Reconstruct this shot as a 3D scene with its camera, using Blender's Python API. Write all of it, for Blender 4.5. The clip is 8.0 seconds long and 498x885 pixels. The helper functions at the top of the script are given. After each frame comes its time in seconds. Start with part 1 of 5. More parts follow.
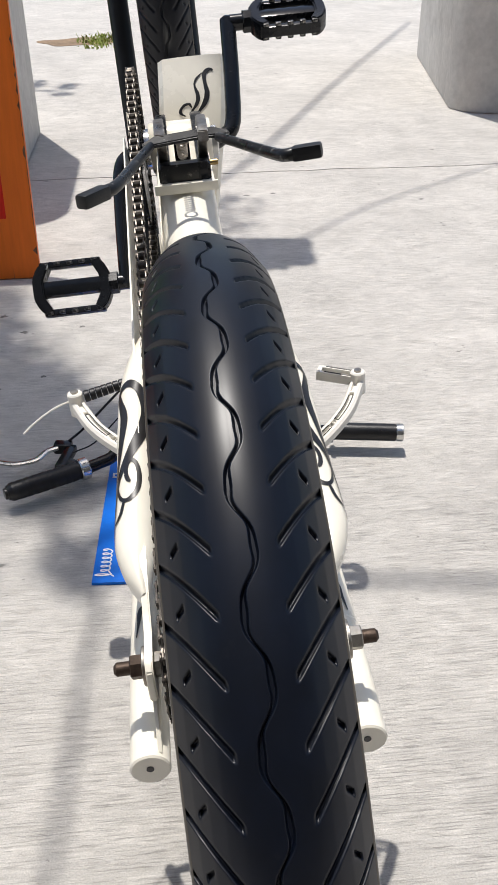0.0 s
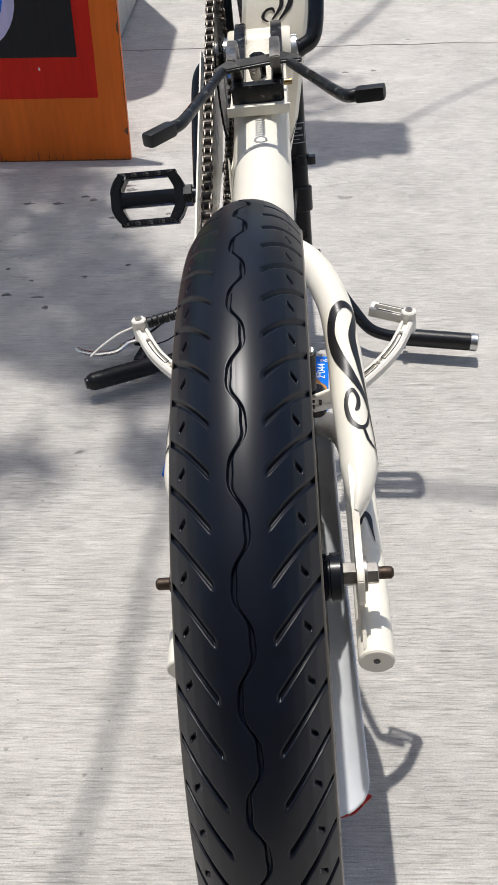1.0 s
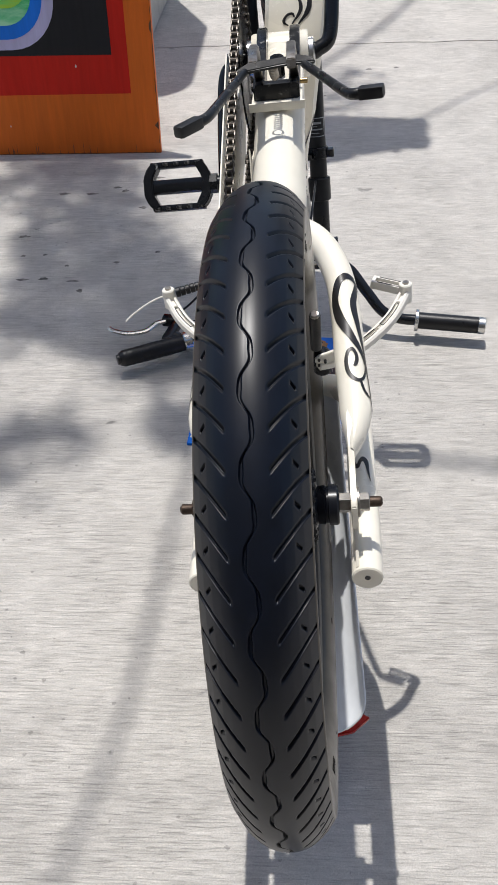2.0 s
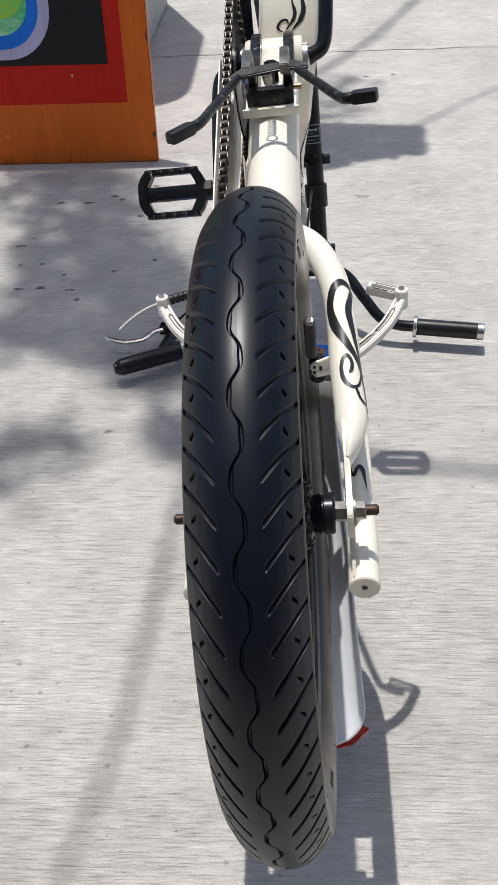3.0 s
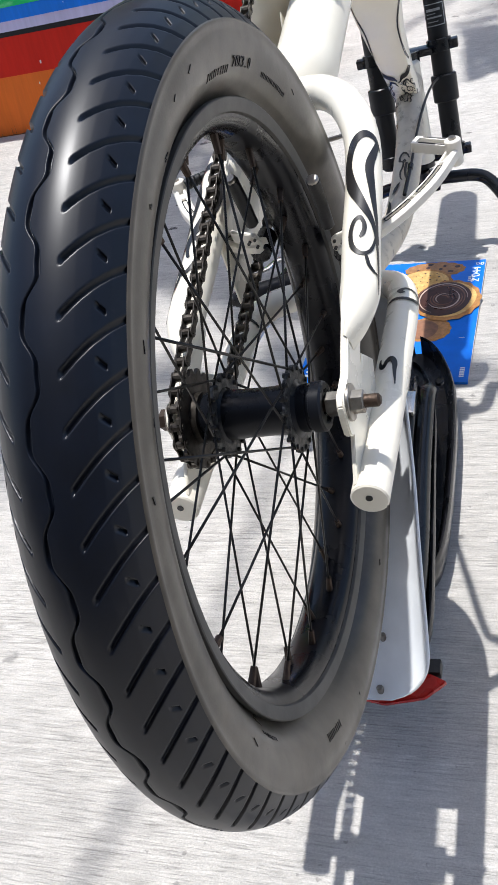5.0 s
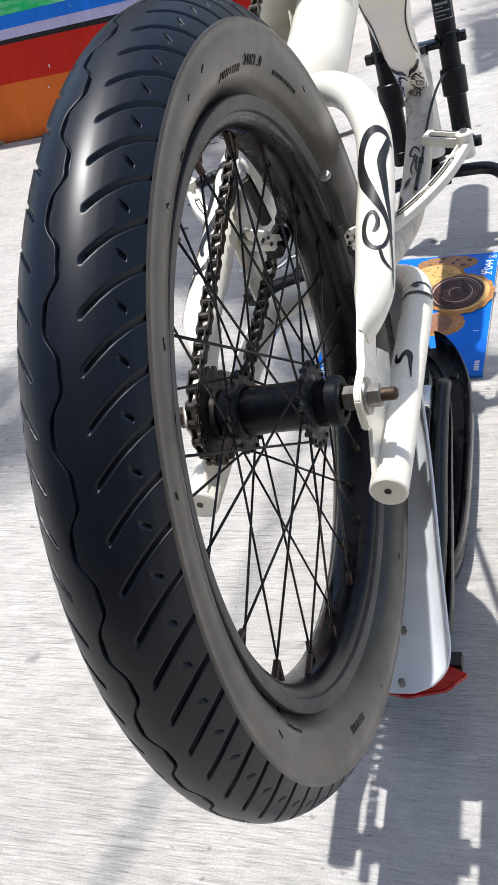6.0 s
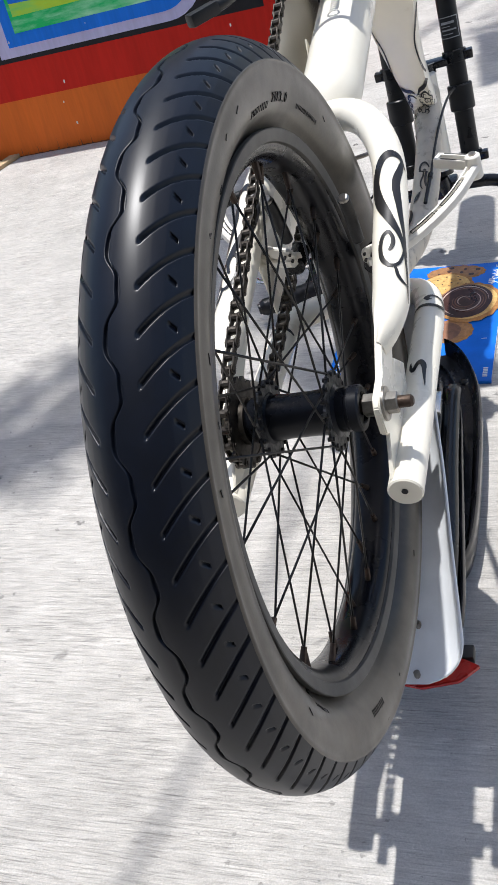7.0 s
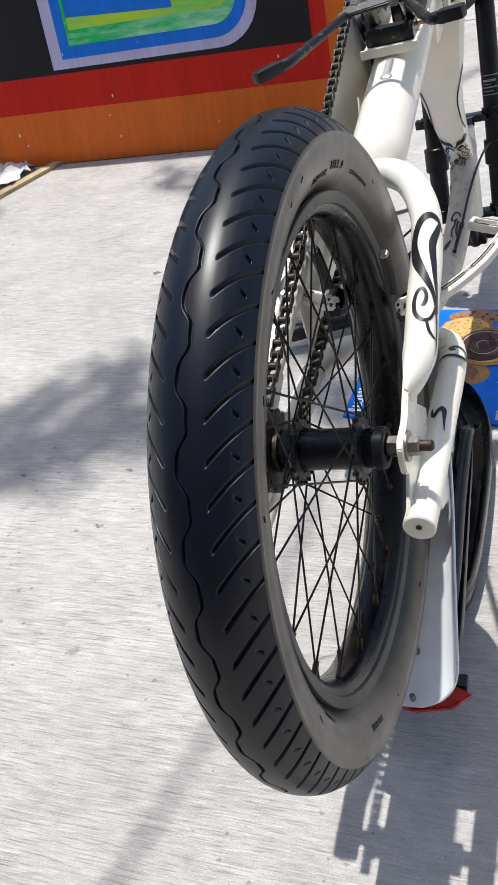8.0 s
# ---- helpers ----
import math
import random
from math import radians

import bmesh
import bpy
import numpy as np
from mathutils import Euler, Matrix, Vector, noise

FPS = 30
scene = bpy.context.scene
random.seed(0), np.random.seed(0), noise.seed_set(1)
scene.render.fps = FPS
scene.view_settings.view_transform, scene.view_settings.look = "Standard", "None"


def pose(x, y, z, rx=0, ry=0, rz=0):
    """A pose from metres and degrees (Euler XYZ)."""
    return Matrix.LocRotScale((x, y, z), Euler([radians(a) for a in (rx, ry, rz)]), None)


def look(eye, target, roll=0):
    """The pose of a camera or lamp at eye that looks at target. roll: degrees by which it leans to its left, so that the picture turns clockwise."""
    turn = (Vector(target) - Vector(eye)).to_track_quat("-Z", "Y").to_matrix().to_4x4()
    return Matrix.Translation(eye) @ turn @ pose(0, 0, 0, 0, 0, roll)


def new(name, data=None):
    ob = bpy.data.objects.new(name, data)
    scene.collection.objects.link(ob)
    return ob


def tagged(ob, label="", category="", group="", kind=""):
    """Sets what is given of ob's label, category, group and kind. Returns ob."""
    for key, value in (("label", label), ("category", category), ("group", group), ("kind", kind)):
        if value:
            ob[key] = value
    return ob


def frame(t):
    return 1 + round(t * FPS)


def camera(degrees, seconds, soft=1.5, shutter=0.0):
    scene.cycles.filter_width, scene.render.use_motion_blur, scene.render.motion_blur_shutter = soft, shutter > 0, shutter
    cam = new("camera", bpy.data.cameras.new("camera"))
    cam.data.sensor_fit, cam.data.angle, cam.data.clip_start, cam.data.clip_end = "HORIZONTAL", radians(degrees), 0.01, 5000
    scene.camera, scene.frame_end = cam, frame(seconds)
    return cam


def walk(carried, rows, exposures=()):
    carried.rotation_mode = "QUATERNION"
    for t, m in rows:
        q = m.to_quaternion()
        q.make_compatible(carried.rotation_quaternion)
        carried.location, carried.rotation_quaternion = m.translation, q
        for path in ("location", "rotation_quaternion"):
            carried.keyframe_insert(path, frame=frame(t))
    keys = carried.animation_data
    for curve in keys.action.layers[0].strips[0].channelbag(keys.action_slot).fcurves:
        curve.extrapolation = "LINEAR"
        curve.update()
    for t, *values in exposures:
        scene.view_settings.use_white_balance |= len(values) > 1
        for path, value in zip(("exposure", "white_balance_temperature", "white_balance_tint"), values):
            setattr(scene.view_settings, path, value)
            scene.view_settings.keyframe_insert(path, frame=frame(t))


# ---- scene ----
import itertools

cam = camera(32.3, 8.0)
PATH = [
    (0, (-0.035, -0.401, 0.919), (0.123, 1.269, -0.171), -0.6),
    (0.2, (-0.026, -0.392, 0.962), (0.058, 1.208, -0.235), 0.0),
    (0.5, (0.006, -0.363, 0.966), (0.032, 1.153, -0.339), -1.1),
    (1, (0.002, -0.412, 0.989), (-0.059, 1.088, -0.333), -2.0),
    (1.5, (0.013, -0.514, 1.017), (-0.092, 0.979, -0.311), -3.1),
    (2, (0.017, -0.524, 1.031), (-0.102, 0.967, -0.296), -2.7),
    (3.5, (0.036, -0.496, 1.008), (-0.105, 1.011, -0.299), -4.0),
    (4, (0.099, -0.434, 0.926), (-0.225, 1.043, -0.382), -8.5),
    (4.5, (0.172, -0.435, 0.876), (-0.395, 0.975, -0.424), -15.1),
    (5, (0.187, -0.44, 0.874), (-0.448, 0.943, -0.424), -17.9),
    (6.5, (0.185, -0.454, 0.88), (-0.49, 0.92, -0.407), -20.3),
    (7, (0.188, -0.482, 0.91), (-0.494, 0.898, -0.367), -20.4),
    (7.5, (0.192, -0.51, 0.936), (-0.496, 0.884, -0.322), -18.4),
    (8, (0.188, -0.523, 0.963), (-0.505, 0.875, -0.288), -15.5),
]
walk(cam, [(t, look(eye, target, roll)) for t, eye, target, roll in PATH], exposures=[(0, -0.12, 6500, 10), (0.3, -0.18, 6500, 10), (1.0, -0.22, 6420, 10), (2.0, -0.25, 6350, 10), (3.5, -0.27, 6300, 10), (4.0, -0.03, 6220, 10), (4.5, 0.15, 6150, 10), (5.0, 0.17, 6150, 10), (6.5, 0.12, 6150, 10), (8.0, -0.01, 6200, 10)])

# ---- world, sun, exposure ----
SUN_TO = Vector((0.090, -0.216, -1.0))            # the way the sunlight goes
world = bpy.data.worlds.new("world")
scene.world = world
world.use_nodes = True
wn = world.node_tree
sky = wn.nodes.new("ShaderNodeTexSky")
sky.sky_type, sky.sun_disc = "NISHITA", False
sky.air_density, sky.dust_density, sky.ozone_density = 1.0, 2.0, 0.7      # a hazy town sky
sky.sun_elevation = math.atan2(1.0, math.hypot(SUN_TO.x, SUN_TO.y))
sky.sun_rotation = math.atan2(-SUN_TO.x, -SUN_TO.y)
wn.links.new(sky.outputs[0], wn.nodes["Background"].inputs[0])
wn.nodes["Background"].inputs[1].default_value = 0.15
sun = new("sun", bpy.data.lights.new("sun", "SUN"))
sun.data.energy, sun.data.angle, sun.data.color = 4.75, radians(0.55), (1.0, 0.96, 0.905)
sun.matrix_world = Matrix.Translation((0, 0, 8)) @ SUN_TO.to_track_quat("-Z", "Y").to_matrix().to_4x4()


# ---- materials ----
def mat(name, color, rough=0.5, metal=0.0, spread=0.15, scale=40.0, bump=0.1, bump_scale=300.0, second=None, second_scale=6.0,
        second_from=0.5, second_to=0.7, coat=0.0, stretch=(1, 1, 1), rough_spread=0.15, spec=0.5, coat_rough=0.12):
    """A surface with a fine grain, a broad variation, an optional second colour in patches and a fine relief."""
    m = bpy.data.materials.new(name)
    m.use_nodes = True
    t = m.node_tree
    b = t.nodes["Principled BSDF"]
    geo = t.nodes.new("ShaderNodeTexCoord")
    mp = t.nodes.new("ShaderNodeMapping")
    mp.inputs["Scale"].default_value = stretch
    t.links.new(geo.outputs["Object"], mp.inputs["Vector"])

    def noise_at(s, detail=6.0, rough_=0.6):
        n = t.nodes.new("ShaderNodeTexNoise")
        n.inputs["Scale"].default_value, n.inputs["Detail"].default_value = s, detail
        n.inputs["Roughness"].default_value = rough_
        t.links.new(mp.outputs[0], n.inputs["Vector"])
        return n.outputs["Fac"]

    def span(fac, a, b_, lo=0.3, hi=0.7):
        r = t.nodes.new("ShaderNodeMapRange")
        r.inputs["From Min"].default_value, r.inputs["From Max"].default_value = lo, hi
        r.inputs["To Min"].default_value, r.inputs["To Max"].default_value = a, b_
        t.links.new(fac, r.inputs["Value"])
        return r.outputs[0]

    grain, broad = noise_at(scale), noise_at(scale / 9)
    add = t.nodes.new("ShaderNodeMath")
    add.operation = "MULTIPLY"
    t.links.new(span(grain, 1 - spread, 1 + spread), add.inputs[0])
    t.links.new(span(broad, 1 - spread, 1 + spread), add.inputs[1])
    tone = t.nodes.new("ShaderNodeVectorMath")
    tone.operation = "SCALE"
    tone.inputs[0].default_value = color
    t.links.new(add.outputs[0], tone.inputs["Scale"])
    out = tone.outputs[0]
    if second:
        mix = t.nodes.new("ShaderNodeMix")
        mix.data_type = "RGBA"
        mix.inputs["B"].default_value = (*second, 1)
        t.links.new(span(noise_at(second_scale, 9.0, 0.65), 0, 1, second_from, second_to), mix.inputs["Factor"])
        t.links.new(out, mix.inputs["A"])
        out = mix.outputs["Result"]
    t.links.new(out, b.inputs["Base Color"])
    t.links.new(span(noise_at(scale / 3), max(0.02, rough - rough_spread), min(1, rough + rough_spread)), b.inputs["Roughness"])
    b.inputs["Metallic"].default_value = metal
    b.inputs["Specular IOR Level"].default_value = spec
    b.inputs["Coat Weight"].default_value = coat
    b.inputs["Coat Roughness"].default_value = coat_rough
    if bump:
        bp = t.nodes.new("ShaderNodeBump")
        bp.inputs["Strength"].default_value, bp.inputs["Distance"].default_value = bump, 0.001
        t.links.new(noise_at(bump_scale), bp.inputs["Height"])
        t.links.new(bp.outputs[0], b.inputs["Normal"])
    return m


M_TREAD = mat("tyre_rubber", (0.0018, 0.0034, 0.0082), 0.48, spread=0.25, scale=60, bump=0.03, bump_scale=300, second=(0.010, 0.0115, 0.016), second_scale=85, second_from=0.62, second_to=0.82, spec=0.04, rough_spread=0.10, coat=0.60, coat_rough=0.36)
M_WALL = mat("dusty_sidewall", (0.060, 0.050, 0.037), 0.40, spec=0.35, coat=0.28, coat_rough=0.22, spread=0.30, scale=30, bump=0.06, bump_scale=600, second=(0.032, 0.028, 0.023), second_scale=14, second_from=0.48, second_to=0.68)
M_RIM = mat("black_rim", (0.007, 0.007, 0.009), 0.28, spread=0.2, bump=0.03, spec=0.25)
M_RIMFACE = mat("dusty_rim_face", (0.085, 0.081, 0.074), 0.5, spec=0.2, metal=0.0, spread=0.15, bump=0.05)
M_IVORY = mat("ivory_paint", (0.82, 0.775, 0.66), 0.32, spread=0.03, scale=25, bump=0.05, bump_scale=250, second=(0.60, 0.53, 0.40), second_scale=22, second_from=0.66, second_to=0.86, coat=0.3)
# Ivory darkened to carry the top tube's shade, with brown grime specks.
M_SHADED_GRIMY = mat("shaded_grimy_ivory", (0.54, 0.48, 0.385), 0.45, spread=0.10, scale=60, bump=0.10, bump_scale=250, second=(0.20, 0.175, 0.14), second_scale=55, second_from=0.56, second_to=0.72)
M_WHITE = mat("white_fender_paint", (0.78, 0.80, 0.82), 0.4, spread=0.05, scale=30, bump=0.03, second=(0.5, 0.49, 0.45), second_scale=20, second_from=0.68, second_to=0.85)
M_INK = mat("black_scroll_paint", (0.013, 0.012, 0.012), 0.35, spread=0.2, bump=0.05)
M_BLACK = mat("black_gloss_enamel", (0.007, 0.008, 0.010), 0.22, spread=0.25, scale=50, bump=0.05, second=(0.06, 0.057, 0.05), second_scale=45, second_from=0.70, second_to=0.8, spec=0.35)
M_HUB = mat("black_hub_enamel", (0.007, 0.008, 0.011), 0.30, spread=0.2, bump=0.03, spec=0.22)
M_KICK = mat("worn_black_steel", (0.009, 0.0095, 0.0105), 0.33, spread=0.3, scale=90, bump=0.14, second=(0.17, 0.165, 0.155), second_scale=110, second_from=0.58, second_to=0.70, spec=0.30)
# Pale patches put the glints of the worn teeth into the colour.
M_TOOTH = mat("glinting_worn_teeth", (0.02, 0.02, 0.021), 0.35, metal=0.4, spread=0.3, scale=90, bump=0.1, second=(0.30, 0.29, 0.27), second_scale=160, second_from=0.50, second_to=0.60)
M_SATIN = mat("satin_black_metal", (0.008, 0.009, 0.011), 0.36, spread=0.2, bump=0.06, spec=0.3)
M_PLASTIC = mat("black_plastic", (0.008, 0.008, 0.009), 0.42, spread=0.25, bump=0.15, bump_scale=500, second=(0.08, 0.08, 0.076), second_scale=60, second_from=0.68, second_to=0.79, spec=0.32)
M_RUBBER = mat("black_grip_rubber", (0.008, 0.008, 0.009), 0.40, spec=0.4, spread=0.2, bump=0.3, bump_scale=400)
M_FLANGE = mat("dusty_hub_flange", (0.075, 0.074, 0.070), 0.45, metal=0.3, spread=0.4, scale=260, bump=0.2, bump_scale=500, second=(0.010, 0.010, 0.011), second_scale=190, second_from=0.44, second_to=0.56)
M_CHROME = mat("worn_chrome", (0.6, 0.6, 0.58), 0.22, metal=1.0, spread=0.1, bump=0.03)
M_STEEL = mat("dull_steel", (0.32, 0.30, 0.27), 0.38, metal=1.0, spread=0.25, scale=120, bump=0.1, second=(0.14, 0.09, 0.055), second_scale=70, second_from=0.5, second_to=0.75)
M_RUST = mat("rusty_steel", (0.060, 0.041, 0.030), 0.55, metal=0.7, spread=0.3, scale=200, bump=0.3, bump_scale=700)
M_CHAIN = mat("oily_chain_steel", (0.085, 0.075, 0.064), 0.42, metal=0.8, spread=0.35, scale=200, bump=0.1, second=(0.025, 0.02, 0.016), second_scale=120, second_from=0.45, second_to=0.65)
M_SPOKE = mat("dark_spoke_steel", (0.03, 0.028, 0.026), 0.4, metal=0.7, spread=0.3, bump=0.0)
M_RED = mat("red_reflector", (0.34, 0.010, 0.007), 0.25, spread=0.25, scale=90, bump=0.3, bump_scale=500, spec=0.25)
M_REFLECT = mat("grey_pedal_reflector", (0.45, 0.47, 0.48), 0.15, spread=0.1, bump=0.2)
M_ALLOY = mat("painted_alloy", (0.74, 0.71, 0.64), 0.35, spread=0.08, bump=0.06, second=(0.45, 0.41, 0.34), second_scale=90, second_from=0.62, second_to=0.8)
M_BRASS = mat("dull_brass", (0.45, 0.32, 0.14), 0.4, metal=1.0, spread=0.2, bump=0.05)
M_TAPE = mat("grey_sticker", (0.24, 0.25, 0.26), 0.5, spread=0.3, scale=300, bump=0.0)

# ---- mesh helpers ----
BODY = Matrix.Translation((0, 0, 0.4915)) @ Matrix.Rotation(-radians(4.3), 4, "Y")   # the bicycle leans by a few degrees


def part(name, bm, material, parent, label="", smooth=True):
    me = bpy.data.meshes.new(name)
    bm.to_mesh(me)
    bm.free()
    me.materials.append(material)
    if smooth:
        me.shade_smooth()
        me.set_sharp_from_angle(angle=radians(38))
    ob = new(name, me)
    ob.parent = parent
    if label:
        tagged(ob, label)
    return ob


def thing(name, label, category, kind="", m=Matrix.Identity(4)):
    ob = new(name)
    ob.matrix_world = m
    return tagged(ob, label, category, kind=kind)


def shared(name, me, parent, m):
    """One more object on a mesh that its like already uses."""
    ob = new(name, me)
    ob.parent = parent
    ob.matrix_basis = m
    return ob


def smooth_path(pts, n=8):
    """Catmull-Rom through the points."""
    P = [Vector(p) for p in pts]
    P = [2 * P[0] - P[1]] + P + [2 * P[-1] - P[-2]]
    out = []
    for i in range(1, len(P) - 2):
        a, b, c, d = P[i - 1:i + 3]
        for k in range(n):
            t = k / n
            out.append(0.5 * (2 * b + (c - a) * t + (2 * a - 5 * b + 4 * c - d) * t * t + (3 * b - a - 3 * c + d) * t ** 3))
    return out + [P[-2]]


def frames_along(path):
    """Side and up at each point of a path, turned as little as possible."""
    tang = [(path[min(i + 1, len(path) - 1)] - path[max(i - 1, 0)]).normalized() for i in range(len(path))]
    ref = Vector((0, 0, 1)) if abs(tang[0].z) < 0.9 else Vector((0, 1, 0))
    side = tang[0].cross(ref).normalized()
    out = []
    for t in tang:
        side = (side - t * side.dot(t)).normalized()
        out.append((side, side.cross(t).normalized(), t))
    return out


def tube(bm, path, radius, segs=16, flat=1.0, cap=True, bevel=0.0):
    """A round (or flattened) tube along a path; radius: a number or a function of 0..1."""
    fr = frames_along(path)
    rad = radius if callable(radius) else (lambda s: radius)
    rings = []
    n = len(path)
    items = [(path[i], fr[i], rad(i / (n - 1))) for i in range(n)]
    if bevel:
        p, f, r = items[0]
        q, g, r2 = items[-1]
        items = [(p - f[2] * bevel, f, r - bevel)] + items + [(q + g[2] * bevel, g, r2 - bevel)]
    for p, (s, u, _), r in items:
        rings.append([bm.verts.new(p + r * (math.cos(a) * s + flat * math.sin(a) * u)) for a in (2 * math.pi * k / segs for k in range(segs))])
    for a, b in zip(rings, rings[1:]):
        for k in range(segs):
            bm.faces.new((a[k], a[(k + 1) % segs], b[(k + 1) % segs], b[k]))
    if cap:
        bm.faces.new(rings[0][::-1])
        bm.faces.new(rings[-1])
    return bm


def rod(bm, a, b, r, segs=12, bevel=0.0, r2=None):
    return tube(bm, [Vector(a), Vector(b)], (lambda s: r + (r2 - r) * s) if r2 else r, segs, bevel=bevel)


def lathe(bm, profile, segs=48, centre=(0, 0, 0), closed=False):
    """Turns (x, r) round the x axis."""
    c = Vector(centre)
    rings = [[bm.verts.new(c + Vector((x, r * math.cos(a), r * math.sin(a)))) for a in (2 * math.pi * k / segs for k in range(segs))] for x, r in profile]
    pairs = list(zip(rings, rings[1:])) + ([(rings[-1], rings[0])] if closed else [])
    for a, b in pairs:
        for k in range(segs):
            bm.faces.new((a[k], b[k], b[(k + 1) % segs], a[(k + 1) % segs]))
    bmesh.ops.recalc_face_normals(bm, faces=bm.faces)
    return bm


def box(bm, centre, size, m=Matrix.Identity(3), bevel=0.0):
    made = bmesh.ops.create_cube(bm, size=1)["verts"]
    for v in made:
        v.co = Vector(centre) + m @ Vector([a * b for a, b in zip(v.co, size)])
    if m.determinant() < 0:
        bmesh.ops.reverse_faces(bm, faces=list({f for v in made for f in v.link_faces}))
    if bevel:
        edges = {e for v in made for e in v.link_edges}
        bmesh.ops.bevel(bm, geom=list(edges), offset=bevel, segments=2, affect="EDGES", profile=0.6)
    return bm


def slab(bm, outline, depth, bevel=0.0):
    """A flat plate from an outline of 3D points, with a thickness along depth."""
    d = Vector(depth)
    lo = [bm.verts.new(Vector(p)) for p in outline]
    hi = [bm.verts.new(Vector(p) + d) for p in outline]
    n = len(outline)
    fs = [bm.faces.new(lo[::-1]), bm.faces.new(hi)] + [bm.faces.new((lo[k], lo[(k + 1) % n], hi[(k + 1) % n], hi[k])) for k in range(n)]
    bmesh.ops.recalc_face_normals(bm, faces=fs)
    if bevel:
        bmesh.ops.bevel(bm, geom=list({e for f in fs for e in f.edges}), offset=bevel, segments=2, affect="EDGES")
    return bm


def B():
    return bmesh.new()


def to_body(bm):
    """From world places to the bicycle's own."""
    bm.transform(BODY.inverted())
    return bm


# ---- ground ----
def ground_material(name, quarter):
    m = bpy.data.materials.new(name)
    m.use_nodes = True
    t = m.node_tree
    b = t.nodes["Principled BSDF"]
    co = t.nodes.new("ShaderNodeTexCoord").outputs["Object"]

    def noise_at(stretch, s, detail=6.0, rough=0.6, turn=0.0):
        mp = t.nodes.new("ShaderNodeMapping")
        mp.inputs["Scale"].default_value = stretch
        mp.inputs["Rotation"].default_value = (0, 0, turn + quarter)
        t.links.new(co, mp.inputs["Vector"])
        n = t.nodes.new("ShaderNodeTexNoise")
        n.inputs["Scale"].default_value, n.inputs["Detail"].default_value, n.inputs["Roughness"].default_value = s, detail, rough
        t.links.new(mp.outputs[0], n.inputs["Vector"])
        return n.outputs["Fac"]

    def span(fac, a, b_, lo=0.3, hi=0.7):
        r = t.nodes.new("ShaderNodeMapRange")
        r.inputs["From Min"].default_value, r.inputs["From Max"].default_value = lo, hi
        r.inputs["To Min"].default_value, r.inputs["To Max"].default_value = a, b_
        t.links.new(fac, r.inputs["Value"])
        return r.outputs[0]

    def times(*facs):
        out = facs[0]
        for f in facs[1:]:
            n = t.nodes.new("ShaderNodeMath")
            n.operation = "MULTIPLY"
            t.links.new(out, n.inputs[0])
            t.links.new(f, n.inputs[1])
            out = n.outputs[0]
        return out

    def cells(stretch, s_, most, dark, often):
        """Round stains and specks, of any size up to most, one to some cells."""
        mp = t.nodes.new("ShaderNodeMapping")
        mp.inputs["Scale"].default_value = stretch
        mp.inputs["Rotation"].default_value = (0, 0, quarter)
        wob = t.nodes.new("ShaderNodeTexNoise")
        wob.inputs["Scale"].default_value, wob.inputs["Detail"].default_value = s_ * 5, 4
        t.links.new(co, wob.inputs["Vector"])
        shift = t.nodes.new("ShaderNodeVectorMath")
        shift.operation = "MULTIPLY_ADD"
        shift.inputs[1].default_value = (0.38 / s_,) * 3
        t.links.new(wob.outputs["Color"], shift.inputs[0])
        t.links.new(co, shift.inputs[2])
        t.links.new(shift.outputs[0], mp.inputs["Vector"])
        v = t.nodes.new("ShaderNodeTexVoronoi")
        v.voronoi_dimensions = "2D"
        v.inputs["Scale"].default_value = s_
        t.links.new(mp.outputs[0], v.inputs["Vector"])
        sep = t.nodes.new("ShaderNodeSeparateColor")
        t.links.new(v.outputs["Color"], sep.inputs[0])
        size = times(span(sep.outputs[0], 0.0, most, 1 - often, 1.0), span(noise_at((1, 1, 1), 1.7, 3, 0.5), 0.15, 1.5, 0.40, 0.62))
        gap = t.nodes.new("ShaderNodeMath")
        gap.operation = "SUBTRACT"
        t.links.new(size, gap.inputs[0])
        t.links.new(v.outputs["Distance"], gap.inputs[1])
        return span(gap.outputs[0], 1.0, dark, 0.0, 0.05)

    brush = noise_at((0.035, 1, 1), 360, 4, 0.70, 0.03)       # fine strokes of the broom across the slab
    brush2 = noise_at((0.12, 1, 1), 120, 5, 0.72, 0.02)
    scratch = noise_at((0.045, 1, 1), 300, 4, 0.65, 0.045)
    grit = noise_at((1, 1, 1), 420, 4, 0.75)
    mottle = noise_at((0.6, 1, 1), 60, 7, 0.76)
    worn = noise_at((1, 1, 1), 5.5, 5, 0.6)
    blotch = noise_at((1, 1, 1), 2.2, 7, 0.62)
    blotch2 = noise_at((0.6, 1, 1), 13, 8, 0.7)
    furrow = noise_at((0.040, 1, 1), 500, 4, 0.65, 0.03)
    furrow2 = noise_at((0.028, 1, 1), 340, 3, 0.65, 0.02)
    ridge = noise_at((0.06, 1, 1), 380, 2, 0.5, 0.04)
    strokes = times(span(brush, 0.86, 1.07, 0.36, 0.64), span(brush2, 0.90, 1.06, 0.36, 0.64), span(scratch, 1.0, 0.78, 0.56, 0.68), span(furrow, 1.0, 0.62, 0.55, 0.68), span(furrow2, 1.0, 0.80, 0.56, 0.70), span(ridge, 1.0, 1.15, 0.56, 0.68))
    soft = t.nodes.new("ShaderNodeMix")
    soft.inputs["B"].default_value = 0.97
    t.links.new(span(worn, 0.0, 0.75, 0.42, 0.66), soft.inputs["Factor"])
    t.links.new(strokes, soft.inputs["A"])
